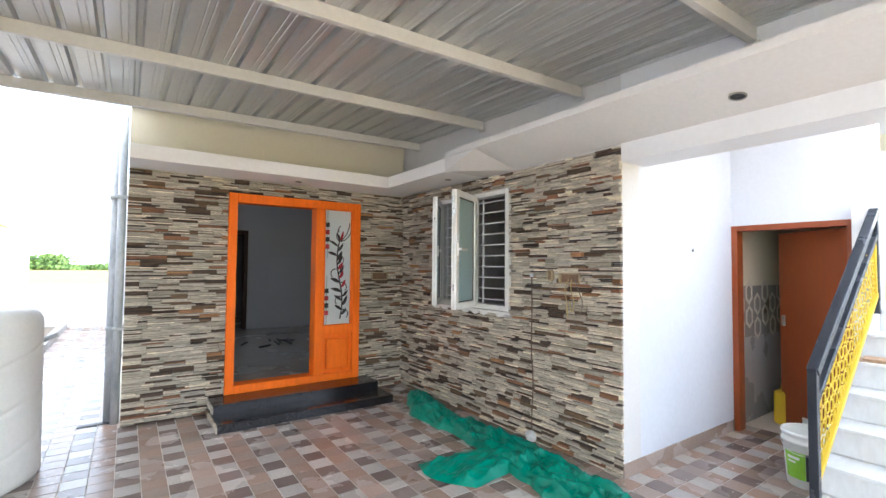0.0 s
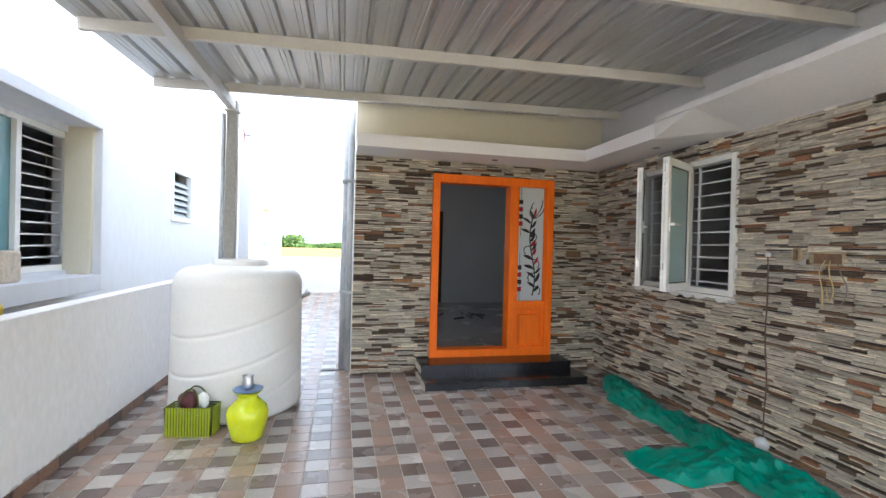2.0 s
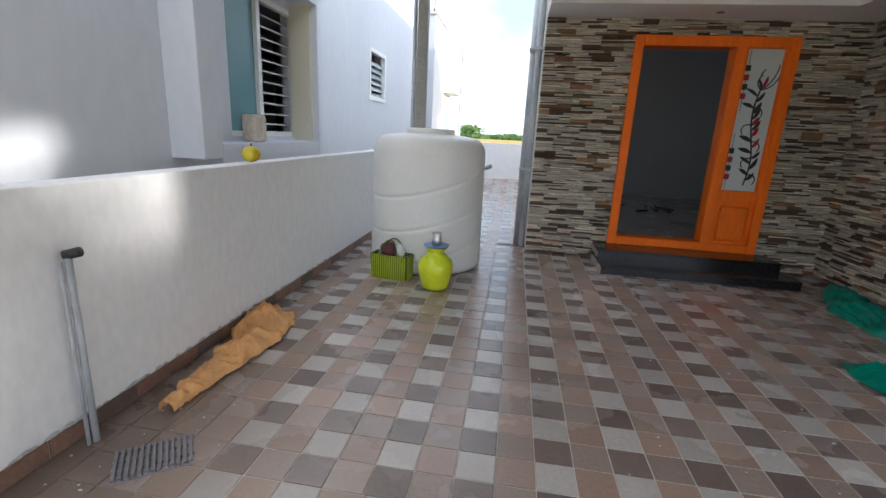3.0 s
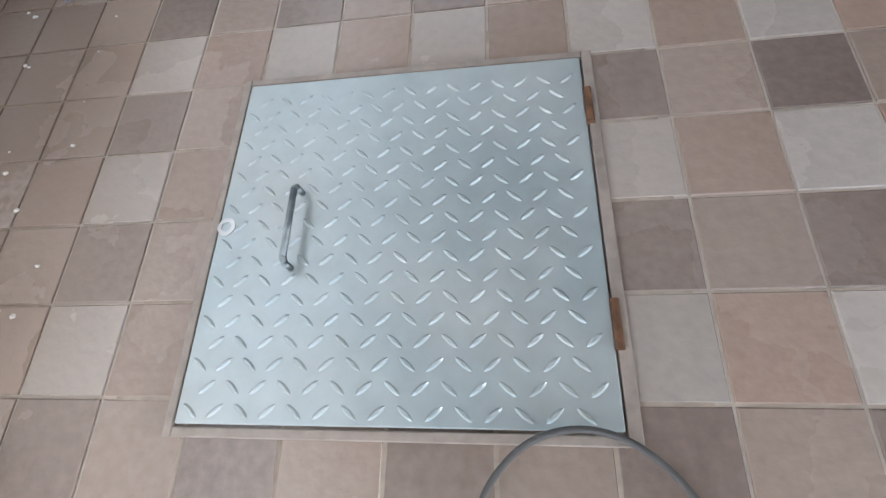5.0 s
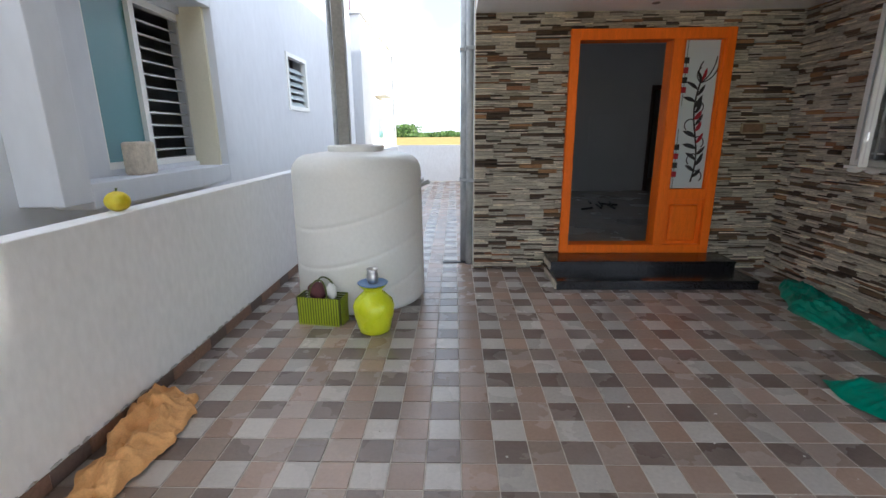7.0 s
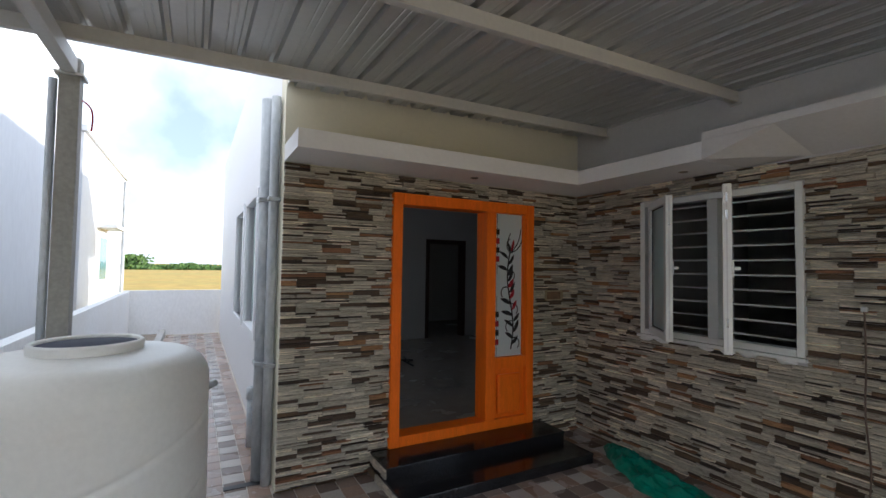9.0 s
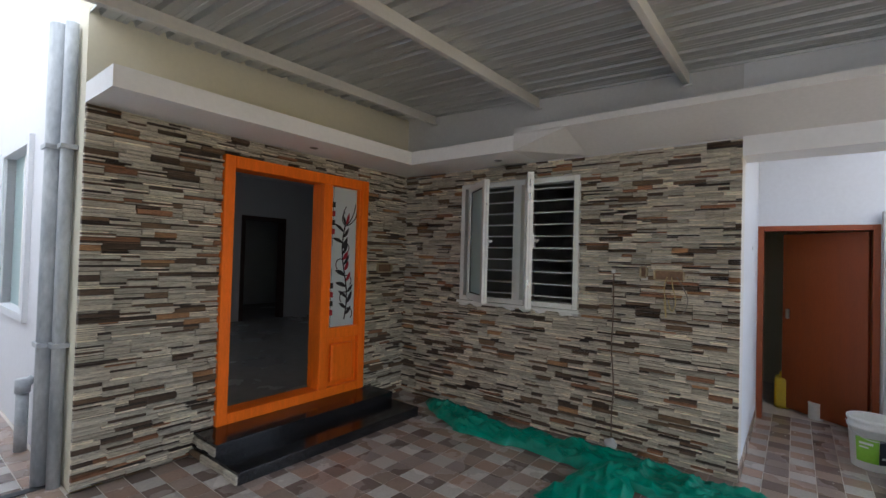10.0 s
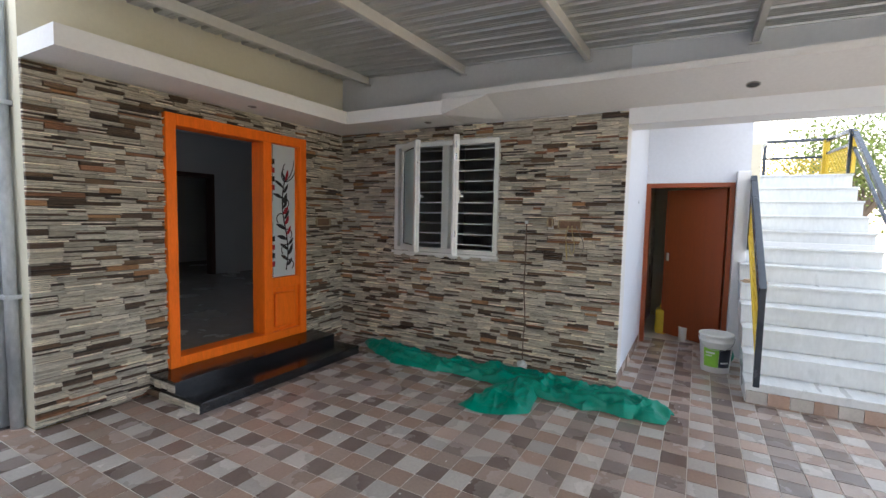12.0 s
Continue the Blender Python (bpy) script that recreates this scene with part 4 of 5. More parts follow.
t = thing("cardboard", "folded scrap of brown cardboard on a stair tread", "cardboard", at=(1.33, -4.22, 5 * RISE), turn=8)
part("lower_fold", B(-0.09, 0.09, -0.10, 0.10, 0.001, 0.008, bevel=0.002), M_CARD, t)
part("upper_fold", B(-0.08, 0.085, -0.095, 0.07, 0.010, 0.024, bevel=0.004), M_CARD, t)
t = thing("conduit_hole", "small round conduit end in the white passage wall", "conduit", at=(1.01, -3.15, 1.64))
part("rim", lathe(bmesh.new(), [(0.013, -0.002), (0.017, 0.003), (0.017, 0.0)], 20, Matrix.Rotation(radians(90), 4, "X")), M_PVC, t)
# flat black disc paints the shade inside the conduit, with no depth behind it
part("bore_shade", lathe(bmesh.new(), [(0.0135, 0.002), (0.001, 0.002)], 20, Matrix.Rotation(radians(90), 4, "X")), M_BLACK, t)
# flakes of plaster and mortar on the tiles
rnd = random.Random(77)
cv, cf = [], []
for x0, x1, y0, y1, n in ((0.1, 1.6, -4.1, -3.25, 40), (-0.5, 0.1, -4.6, -3.2, 22), (-0.6, -0.1, -0.6, -0.1, 26), (-4.65, -4.15, -4.9, -3.2, 70), (-3.6, -1.2, -4.0, -1.6, 40), (-0.16, -0.05, -3.1, -0.8, 50)):
    for k in range(n):
        x, y, r = rnd.uniform(x0, x1), rnd.uniform(y0, y1), rnd.uniform(0.002, 0.008)
        b, a0 = len(cv), rnd.uniform(0, 6.28)
        for q in range(5):
            a = a0 + q * 1.2566
            cv.append((x + r * rnd.uniform(0.6, 1.5) * math.cos(a), y + r * rnd.uniform(0.5, 1.1) * math.sin(a), 0.001))
        cv.append((x, y, 0.002 + r * 0.5))
        cf += [(b + q, b + (q + 1) % 5, b + 5) for q in range(5)]
me = bpy.data.meshes.new("plaster_flakes")
me.from_pydata(cv, [], cf)
me.materials.append(surf("pale_plaster_crumb", (0.66, 0.63, 0.58), 0.9, var=0.2, scale=20))
tagged(new("plaster_flakes", me), "pale flakes of plaster scattered on the tiles", "debris", kind="stuff")

# ---- tank, vessels, cloth and pipe along the boundary wall ----
M_TANK = surf("white_polythene", (0.80, 0.80, 0.765), 0.4, var=0.05, scale=2, bump=0.03, tint=(0.74, 0.73, 0.69))


def tank():
    t = thing("water_tank", "large white plastic water tank with ribbed sides", "water tank", at=(-3.90, -0.76, 0))
    bm = bmesh.new()
    prof = []
    R = 0.525
    for k in range(9):
        a = radians(90 - k * 11.25)
        prof.append((R - 0.05 + 0.05 * math.cos(a), 0.05 - 0.05 * math.sin(a)))
    for k in range(1, 111):
        prof.append((R - 0.012 * (k / 110), 0.05 + 1.0 * k / 110))
    for k in range(1, 11):
        a = radians(k * 9)
        prof.append((R - 0.012 - 0.14 * (1 - math.cos(a)), 1.05 + 0.14 * math.sin(a)))
    prof += [(0.27, 1.205), (0.215, 1.21)]
    lathe(bm, prof, 96)
    for v in bm.verts:
        r = math.hypot(v.co.x, v.co.y)
        if r > 0.4 and 0.08 < v.co.z < 1.04:
            a = math.atan2(v.co.y, v.co.x)
            for z0 in (0.21, 0.50, 0.80):
                s = v.co.z - z0 - 0.15 * math.sin(a + 0.9)
                g = 0.010 * math.exp(-(s / 0.011) ** 2)
                v.co.x *= 1 - g / r
                v.co.y *= 1 - g / r
    part("body", bm, M_TANK, t, smooth=True)
    part("neck", lathe(bmesh.new(), [(0.22, 1.195), (0.225, 1.245), (0.212, 1.255), (0.198, 1.245), (0.198, 1.2)], 48), M_TANK, t, smooth=True)
    part("lid", lathe(bmesh.new(), [(0.197, 1.238), (0.12, 1.242), (0.001, 1.245)], 48), M_BLUEB, t, "dark blue-black inner lid", smooth=True)
    part("outlet", rod(bmesh.new(), (0.44, 0.25, 0.88), (0.56, 0.31, 0.93), 0.02, 12), M_PVC, t)


M_BLUEB = surf("blue_black_lid", (0.02, 0.024, 0.05), 0.75, var=0.15)
tank()

M_LIME = surf("lime_plastic", (0.62, 0.70, 0.01), 0.3, var=0.06, scale=5, bump=0.03)
M_OLIVE = surf("woven_green_strap", (0.36, 0.44, 0.015), 0.45, var=0.15, scale=14)
M_OLIVED = surf("woven_dark_strap", (0.075, 0.10, 0.012), 0.5, var=0.15, scale=14)
M_BLUE = surf("pale_blue_funnel", (0.20, 0.34, 0.62), 0.35, var=0.08)
M_PURSE = surf("dark_maroon_cloth", (0.10, 0.03, 0.035), 0.7, var=0.3, scale=18)


def pot():
    t = thing("water_pot", "lime yellow plastic water pot with steel tumbler on top", "pot", at=(-3.675, -1.52, 0))
    part("body", lathe(bmesh.new(), [(0.001, 0.006), (0.085, 0.0), (0.105, 0.012), (0.118, 0.06), (0.135, 0.13), (0.142, 0.185), (0.128, 0.232), (0.085, 0.275), (0.064, 0.295), (0.064, 0.315), (0.09, 0.335), (0.094, 0.342), (0.086, 0.34), (0.058, 0.31), (0.001, 0.30)], 40), M_LIME, t, smooth=True)
    part("funnel", lathe(bmesh.new(), [(0.03, 0.325), (0.10, 0.352), (0.104, 0.358), (0.09, 0.356), (0.001, 0.345)], 32), M_BLUE, t, "pale blue plastic plate", smooth=True)
    part("tumbler", lathe(bmesh.new(), [(0.001, 0.358), (0.033, 0.357), (0.041, 0.385), (0.041, 0.41), (0.034, 0.432), (0.041, 0.455), (0.039, 0.455), (0.032, 0.432), (0.038, 0.40), (0.001, 0.363)], 28), M_ALU, t, "small steel tumbler", smooth=True)


pot()


def basket():
    t = thing("basket_bag", "woven green plastic basket bag holding a dark purse", "basket", at=(-4.08, -1.36, 0), turn=-9)
    w, d, h = 0.155, 0.075, 0.21
    part("base", B(-w + 0.01, w - 0.01, -d + 0.01, d - 0.01, 0, 0.012), M_OLIVED, t)
    for k in range(11):
        z = 0.012 + k * 0.0182
        s = 1 + 0.08 * k / 10
        bm = bmesh.new()
        box(bm, -w * s, w * s, -d * s, -d * s + 0.004, z, z + 0.012)
        box(bm, -w * s, w * s, d * s - 0.004, d * s, z, z + 0.012)
        box(bm, -w * s, -w * s + 0.004, -d * s + 0.004, d * s - 0.004, z, z + 0.012)
        box(bm, w * s - 0.004, w * s, -d * s + 0.004, d * s - 0.004, z, z + 0.012)
        part("strap", bm, M_OLIVED, t)
    for k in range(16):
        x = -w + 0.004 + k * 0.0196
        part("upright_strap", B(x, x + 0.0105, -d * 1.08 - 0.003, -d * 1.08 + 0.001, 0.0, h), M_OLIVE, t)
    for k in range(6):
        y = -d + 0.014 + k * 0.0225
        for sx in (-1, 1):
            part("upright_strap", B(sx * w * 1.08 - 0.002, sx * w * 1.08 + 0.002, y, y + 0.011, 0.0, h), M_OLIVE, t)
    for y in (-d, d):
        tube("handle", [(-0.07, y, h - 0.01), (-0.065, y * 0.8, h + 0.08), (0.0, y * 0.4, h + 0.135), (0.065, y * 0.8, h + 0.08), (0.07, y, h - 0.01)], 0.006, M_OLIVED, t)
    bm = bmesh.new()
    bmesh.ops.create_icosphere(bm, subdivisions=3, radius=0.09)
    for v in bm.verts:
        v.co *= 1 + 0.3 * noise.noise(v.co * 18)
        v.co = Vector((v.co.x * 0.8 - 0.03, v.co.y * 0.55, v.co.z * 0.8 + 0.235))
    part("purse", bm, M_PURSE, t, "dark maroon cloth purse", smooth=True)
    bm = bmesh.new()
    bmesh.ops.create_icosphere(bm, subdivisions=3, radius=0.06)
    for v in bm.verts:
        v.co *= 1 + 0.3 * noise.noise(v.co * 22)
        v.co = Vector((v.co.x * 0.7 + 0.075, v.co.y * 0.6, v.co.z + 0.24))
    part("pouch", bm, M_PAIL, t, "pale plastic pouch", smooth=True)


basket()

M_CLOTH = surf("orange_cloth", (0.74, 0.40, 0.15), 0.85, var=0.15, scale=9, fine=120, bump=0.3)


def cloth():
    t = thing("cloth", "crumpled pale orange cloth on the floor by the wall", "cloth")
    spine = [Vector((-4.47, -3.46, 0)), Vector((-4.485, -3.25, 0)), Vector((-4.475, -3.02, 0)), Vector((-4.485, -2.78, 0)), Vector((-4.525, -2.55, 0)), Vector((-4.55, -2.38, 0))]
    half = [0.03, 0.06, 0.09, 0.14, 0.15, 0.11]
    bm = bmesh.new()
    n, w = 110, 46
    grid = []
    for i in range(n + 1):
        s = i / n * (len(spine) - 1)
        k = min(int(s), len(spine) - 2)
        f = s - k
        c = spine[k].lerp(spine[k + 1], f) + Vector((-0.025, 0, 0))
        hw = half[k] * (1 - f) + half[k + 1] * f
        row = []
        for j in range(w + 1):
            u = j / w * 2 - 1
            q = Vector((c.x + u * hw, c.y, 4.2))
            e = 1 + 0.4 * noise.noise(Vector((i * 0.09, 2.0 if u > 0 else 5.0, 1)))
            arch = max(0.0, 1 - u * u) ** 0.5
            z = 0.006 + arch ** 0.6 * (0.014 + (0.075 if k > 1 else 0.03) * fold(Vector((q.x * 1.6, q.y * 0.8, 2)), 4.2) + 0.04 * fold(Vector((q.x * 0.7, q.y * 1.5, 5)), 9)) + 0.014 * fold(q, 22)
            row.append(bm.verts.new((c.x + u * hw * e + 0.02 * noise.noise(q * 15), c.y + 0.03 * noise.noise(q * 12), z)))
        grid.append(row)
    for r0, r1 in zip(grid, grid[1:]):
        for j in range(w):
            bm.faces.new((r0[j], r0[j + 1], r1[j + 1], r1[j]))
    part("fabric", bm, M_CLOTH, t, smooth=True)


cloth()

M_MAT = surf("grey_plastic_mesh", (0.22, 0.21, 0.23), 0.6, var=0.3, scale=12)
t = thing("drain_grating", "grey slotted drain grating lying on the floor", "grating", at=(-4.35, -3.72, 0), turn=38)
for k in range(13):
    x = -0.12 + k * 0.02
    part("slat", B(x, x + 0.011, -0.085, 0.085, 0.003, 0.012), M_MAT, t)
for y in (-0.085, -0.03, 0.03, 0.085):
    part("cross_slat", B(-0.125, 0.135, y - 0.006, y + 0.006, 0.0, 0.0028), M_MAT, t)

t = thing("pipe", "grey plastic pipe with black cap against the boundary wall", "pipe", at=(-4.645, -3.66, 0))
part("tube", rod(bmesh.new(), (0.02, -0.02, 0.0), (0, 0, 0.745), 0.012, 14), M_PVC, t, smooth=True)
part("tube", rod(bmesh.new(), (0.012, -0.045, 0.0), (-0.006, -0.026, 0.72), 0.007, 12), M_PVC, t, smooth=True)
part("elbow", rod(bmesh.new(), (-0.01, 0, 0.74), (0.04, 0.012, 0.755), 0.018, 14), M_BLACK, t, "black threaded pipe cap", smooth=True)

M_WBLOCK = surf("white_marble_offcut", (0.72, 0.72, 0.71), 0.4, var=0.08, scale=6)
t = thing("stone_offcut", "white marble offcut lying beside the hatch", "slab", at=(-4.30, -4.945, 0), turn=14)
part("slab", B(-0.19, 0.19, -0.055, 0.055, 0, 0.045, bevel=0.004), M_WBLOCK, t)
t = thing("pipe_offcut", "short grey pipe offcut on the floor", "pipe")
part("tube", rod(bmesh.new(), (-4.28, -5.02, 0.02), (-4.13, -5.2, 0.02), 0.02, 14), M_PVC, t, smooth=True)
t = thing("drain_plug", "black plastic pipe cap on the floor", "cap")
part("shell", rod(bmesh.new(), (-4.46, -4.78, 0.0), (-4.46, -4.78, 0.05), 0.035, 20, 0.028), M_BLACK, t, smooth=False)

# ---- steel hatch ----
M_HATCH = surf("galvanised_tread_plate", (0.47, 0.55, 0.58), 0.42, metal=0.35, var=0.12, scale=3.5, fine=22, bump=0.05, tint=(0.53, 0.56, 0.555))
M_POSTM = surf("dull_steel_bar", (0.30, 0.34, 0.36), 0.38, metal=0.85, var=0.25, scale=20)
M_RUST = surf("rusty_hinge", (0.17, 0.085, 0.045), 0.8, var=0.45, scale=40, bump=0.4)
M_FRAME = surf("dusty_steel_angle", (0.40, 0.35, 0.31), 0.6, metal=0.3, var=0.25, scale=9)
HX0, HX1, HY0, HY1 = -3.843, -3.225, -4.803, -4.19


def hatch():
    t = thing("floor_hatch", "galvanised chequer-plate floor hatch with bar handle", "hatch", at=((HX0 + HX1) / 2, (HY0 + HY1) / 2, 0))
    w, h = (HX1 - HX0) / 2, (HY1 - HY0) / 2
    p = part("plate", B(-w, w, -h, h, 0.004, 0.012, bevel=0.002), M_HATCH, t)
    for n, a in (("frame", (w + 0.004, w + 0.022, -h - 0.018, h + 0.018)), ("frame", (-w - 0.018, -w - 0.004, -h - 0.018, h + 0.018)),
                 ("frame", (-w - 0.004, w + 0.004, h + 0.004, h + 0.018)), ("frame", (-w - 0.004, w + 0.004, -h - 0.018, -h - 0.004))):
        part(n, B(*a, 0.0, 0.009, bevel=0.002), M_FRAME, t)
    # raised lozenges of the plate
    bm = bmesh.new()
    n = 8
    ln, wd, ht = 0.0155, 0.0044, 0.003
    base = [bm.verts.new((ln * math.cos(2 * math.pi * k / n), wd * math.sin(2 * math.pi * k / n), 0)) for k in range(n)]
    top = [bm.verts.new((0.6 * v.co.x, 0.45 * v.co.y, ht)) for v in base]
    for k in range(n):
        bm.faces.new((base[k], base[(k + 1) % n], top[(k + 1) % n], top[k]))
    bm.faces.new(top)
    me = mesh_of("lug", bm, M_HATCH)
    verts, faces = [], []
    pitch = 0.0395
    count = 0
    i = 0
    y = -h + 0.018
    rows_ = 0
    while y < h - 0.012:
        x = -w + 0.02 + (pitch / 2 if rows_ % 2 else 0)
        col = 0
        while x < w - 0.012:
            ang = radians(40 if (col + rows_) % 2 else -40)
            count += 1
            ca, sa = math.cos(ang), math.sin(ang)
            if count % 2 == 0 and i < 150:
                i += 1
                o = new("lug", me)
                o.parent = p
                o.matrix_local = Matrix.Translation((x, y, 0.012)) @ Matrix.Rotation(ang, 4, "Z")
            else:
                b0 = len(verts)
                for v in me.vertices:
                    verts.append((x + v.co.x * ca - v.co.y * sa, y + v.co.x * sa + v.co.y * ca, 0.012 + v.co.z))
                faces += [[b0 + q for q in f.vertices] for f in me.polygons]
            x += pitch
            col += 1
        y += pitch * 0.82
        rows_ += 1
    m2 = bpy.data.meshes.new("lugs")
    m2.from_pydata(verts, [], faces)
    m2.materials.append(M_HATCH)
    o = new("lugs", m2)
    o.parent = p
    tagged(o, kind="stuff")
    hx, hy = -3.703 - (HX0 + HX1) / 2, -4.504 - (HY0 + HY1) / 2
    bm = bmesh.new()
    ends = [(hx, hy + 0.068, 0.010), (hx, hy + 0.067, 0.034), (hx, hy + 0.060, 0.042), (hx, hy - 0.060, 0.042), (hx, hy - 0.067, 0.034), (hx, hy - 0.068, 0.010)]
    for a, b in zip(ends, ends[1:]):
        rod(bm, a, b, 0.0055, 12)
    for a in ends[1:-1]:
        bmesh.ops.create_uvsphere(bm, u_segments=12, v_segments=8, radius=0.0055, matrix=Matrix.Translation(a))
    part("handle", bm, M_POSTM, t, "round grey steel bar handle", smooth=True)
    part("lock_eye", lathe(bmesh.new(), [(0.016, 0.012), (0.016, 0.014), (0.009, 0.014), (0.009, 0.012)], 20, Matrix.Translation((-w + 0.014, hy + 0.01, 0))), M_ALU, t)
    for yy in (0.2, -0.17):
        part("hinge", rod(bmesh.new(), (w + 0.006, yy - 0.035, 0.013), (w + 0.006, yy + 0.035, 0.013), 0.0065, 12), M_RUST, t, "rusted hinge")


hatch()
t = thing("cable", "grey cable lying in a loop by the hatch", "cable")
tube("strand", [(-3.46, -5.05, 0.01), (-3.42, -4.90, 0.012), (-3.365, -4.825, 0.02), (-3.30, -4.798, 0.026), (-3.235, -4.805, 0.022), (-3.18, -4.84, 0.014), (-3.13, -4.91, 0.01), (-3.12, -5.05, 0.01)], 0.0045, surf("grey_black_cable", (0.10, 0.10, 0.10), 0.5, var=0.2), t)

# ---- side passage ----
M_PIPEG = surf("grey_rain_pipe", (0.36, 0.39, 0.42), 0.5, var=0.2, scale=5, tint=(0.55, 0.57, 0.58), streak=(1, 1, 0.4))
for x, y, r, h in ((-3.0, 0.27, 0.055, 2.9), (-2.965, 0.16, 0.035, 2.9)):
    t = thing("downpipe", "grey plastic rain pipe on the house corner", "pipe", "rain pipes", at=(x, y, 0))
    part("tube", rod(bmesh.new(), (0, 0, 0), (0, 0, h), r, 20), M_PIPEG, t, smooth=True)
    for z in (0.86, 2.1):
        part("clamp", B(-r - 0.008, r + 0.012, -r - 0.008, r + 0.008, z, z + 0.03, bevel=0.004), M_PVC, t)
t = thing("waste_pipe", "short capped grey waste pipe stub by the wall", "pipe", at=(-2.985, 0.98, 0))
part("tube", rod(bmesh.new(), (0, 0, 0), (0, 0, 0.42), 0.038, 16), M_PVC, t, smooth=True)
part("cap", rod(bmesh.new(), (0, 0, 0.42), (0, 0, 0.52), 0.046, 16), M_PVC, t, smooth=True)
part("branch", rod(bmesh.new(), (0, 0, 0.46), (0.06, 0.0, 0.52), 0.03, 14), M_PVC, t, smooth=True)
# raised black bar; its colour stands for the shade inside a drain slot
part("slot", B(-3.24, -2.93, 0.18, 0.24, 0.001, 0.006), M_BLACK)
tagged(bpy.data.objects["slot"], "black bar painting the shade of a drain slot across the passage floor", kind="structure")
w = tagged(new("window_2"), "white framed side window in a raised surround", "window", kind="structure")
for y0, y1, z0, z1 in ((2.8, 3.9, 0.92, 2.3), (1.4, 2.4, 0.95, 2.3)):
    for a in ((y0 - 0.08, y0, z0 - 0.07, z1 + 0.08), (y1, y1 + 0.08, z0 - 0.07, z1 + 0.08), (y0, y1, z1, z1 + 0.08), (y0, y1, z0 - 0.07, z0)):
        part("window_frame", B(-2.955, -2.75, *a, bevel=0.004), M_WHITE, w)
    pn = part("pane", B(-2.86, -2.85, y0, y1, z0, z1), M_CLEAR, w)
    pn.visible_shadow = False
    part("mullion", B(-2.88, -2.83, (y0 + y1) / 2 - 0.025, (y0 + y1) / 2 + 0.025, z0, z1), M_UPVC, w)

# post at the passage mouth
t = thing("roof_post", "weathered square steel roof post with pale pipe", "post", at=(-4.155, -0.03, 0))
part("column", B(-0.05, 0.05, -0.05, 0.05, 0, 2.83, bevel=0.004), M_POST, t)
part("pipe", rod(bmesh.new(), (-0.085, 0.0, 0), (-0.085, 0, 2.7), 0.022, 14), M_PIPEG, t, smooth=True)
part("cap_plate", B(-0.07, 0.07, -0.07, 0.07, 2.72, 2.735), M_STEELP, t)
tube("wire", [(0.05, 0.03, 2.6), (0.09, 0.03, 2.58), (0.11, 0.03, 2.5), (0.1, 0.03, 2.42)], 0.005, M_RED, t)

# ---- neighbouring houses ----
NX, NH = -5.6, 6.2
M_NB = surf("neighbour_white_wall", (0.68, 0.695, 0.73), 0.75, var=0.06, scale=0.8, fine=12, bump=0.12, tint=(0.61, 0.625, 0.66), streak=(1, 1, 0.4))
nb = thing("neighbour_house", "plain white neighbouring house with barred windows", "house")
WB = (-1.20, 0.12, 1.10, 2.40)
WS = (2.62, 3.56, 1.70, 2.52)
for y0, y1, z0, z1 in ((-9, WB[0], -0.2, NH), (WB[0], WB[1], -0.2, WB[2]), (WB[0], WB[1], WB[3], NH), (WB[1], WS[0], -0.2, NH), (WS[0], WS[1], -0.2, WS[2]), (WS[0], WS[1], WS[3], NH), (WS[1], 7.2, -0.2, NH)):
    part("wall", B(NX - 0.2, NX, y0, y1, z0, z1), M_NB, nb)
part("wall", B(NX - 6, NX - 0.2, 7.0, 7.2, -0.2, NH), M_NB, nb)
part("roof", B(NX - 6, NX + 0.04, -9, 7.24, NH, NH + 0.15), M_NB, nb)
# raised surround of the large window
for n, a in (("fin", (NX, NX + 0.27, -1.95, -1.73, 0.95, 2.58)), ("sill", (NX, NX + 0.27, -1.73, 0.02, 0.90, 1.06)), ("head", (NX, NX + 0.27, -1.73, 0.02, 2.46, 2.56)), ("fin", (NX, NX + 0.27, 0.02, 0.12, 0.90, 2.56))):
    part(n, B(*a, bevel=0.006), M_NB, nb, "white projecting window surround")
wn1 = part("window", B(NX - 0.10, NX - 0.03, WB[0], WB[0] + 0.05, WB[2], WB[3]), M_UPVC, nb, "sliding window with blue-green glass")
for a in ((NX - 0.10, NX - 0.03, WB[1] - 0.05, WB[1], WB[2], WB[3]), (NX - 0.10, NX - 0.03, WB[0] + 0.05, WB[1] - 0.05, WB[2], WB[2] + 0.05), (NX - 0.10, NX - 0.03, WB[0] + 0.05, WB[1] - 0.05, WB[3] - 0.05, WB[3]), (NX - 0.09, NX - 0.02, -0.68, -0.62, WB[2] + 0.05, WB[3] - 0.05)):
    part("frame", B(*a), M_UPVC, wn1)
part("pane", B(NX - 0.07, NX - 0.06, WB[0] + 0.05, -0.68, WB[2] + 0.05, WB[3] - 0.05), M_TEAL, wn1)
for k in range(11):
    z = WB[2] + 0.12 + k * 0.105
    part("bar", rod(bmesh.new(), (NX - 0.14, WB[0], z), (NX - 0.14, WB[1], z), 0.009, 8), M_GRILLE, wn1)
part("shutter", B(NX - 0.03, NX + 0.20, -0.02, 0.018, 1.06, 2.46), M_CREAM, nb, "cream painted reveal board")
bm = bmesh.new()
for a in ((NX - 3.0, NX - 2.9, -3, 5, 0, 3), (NX - 2.9, NX - 0.2, -3, -2.9, 0, 3), (NX - 2.9, NX - 0.2, 4.9, 5, 0, 3), (NX - 3, NX - 0.2, -3, 5, 3, 3.1), (NX - 3, NX - 0.2, -3, 5, -0.1, 0)):
    box(bm, *a)
part("back_room", bm, M_ROOM, nb)
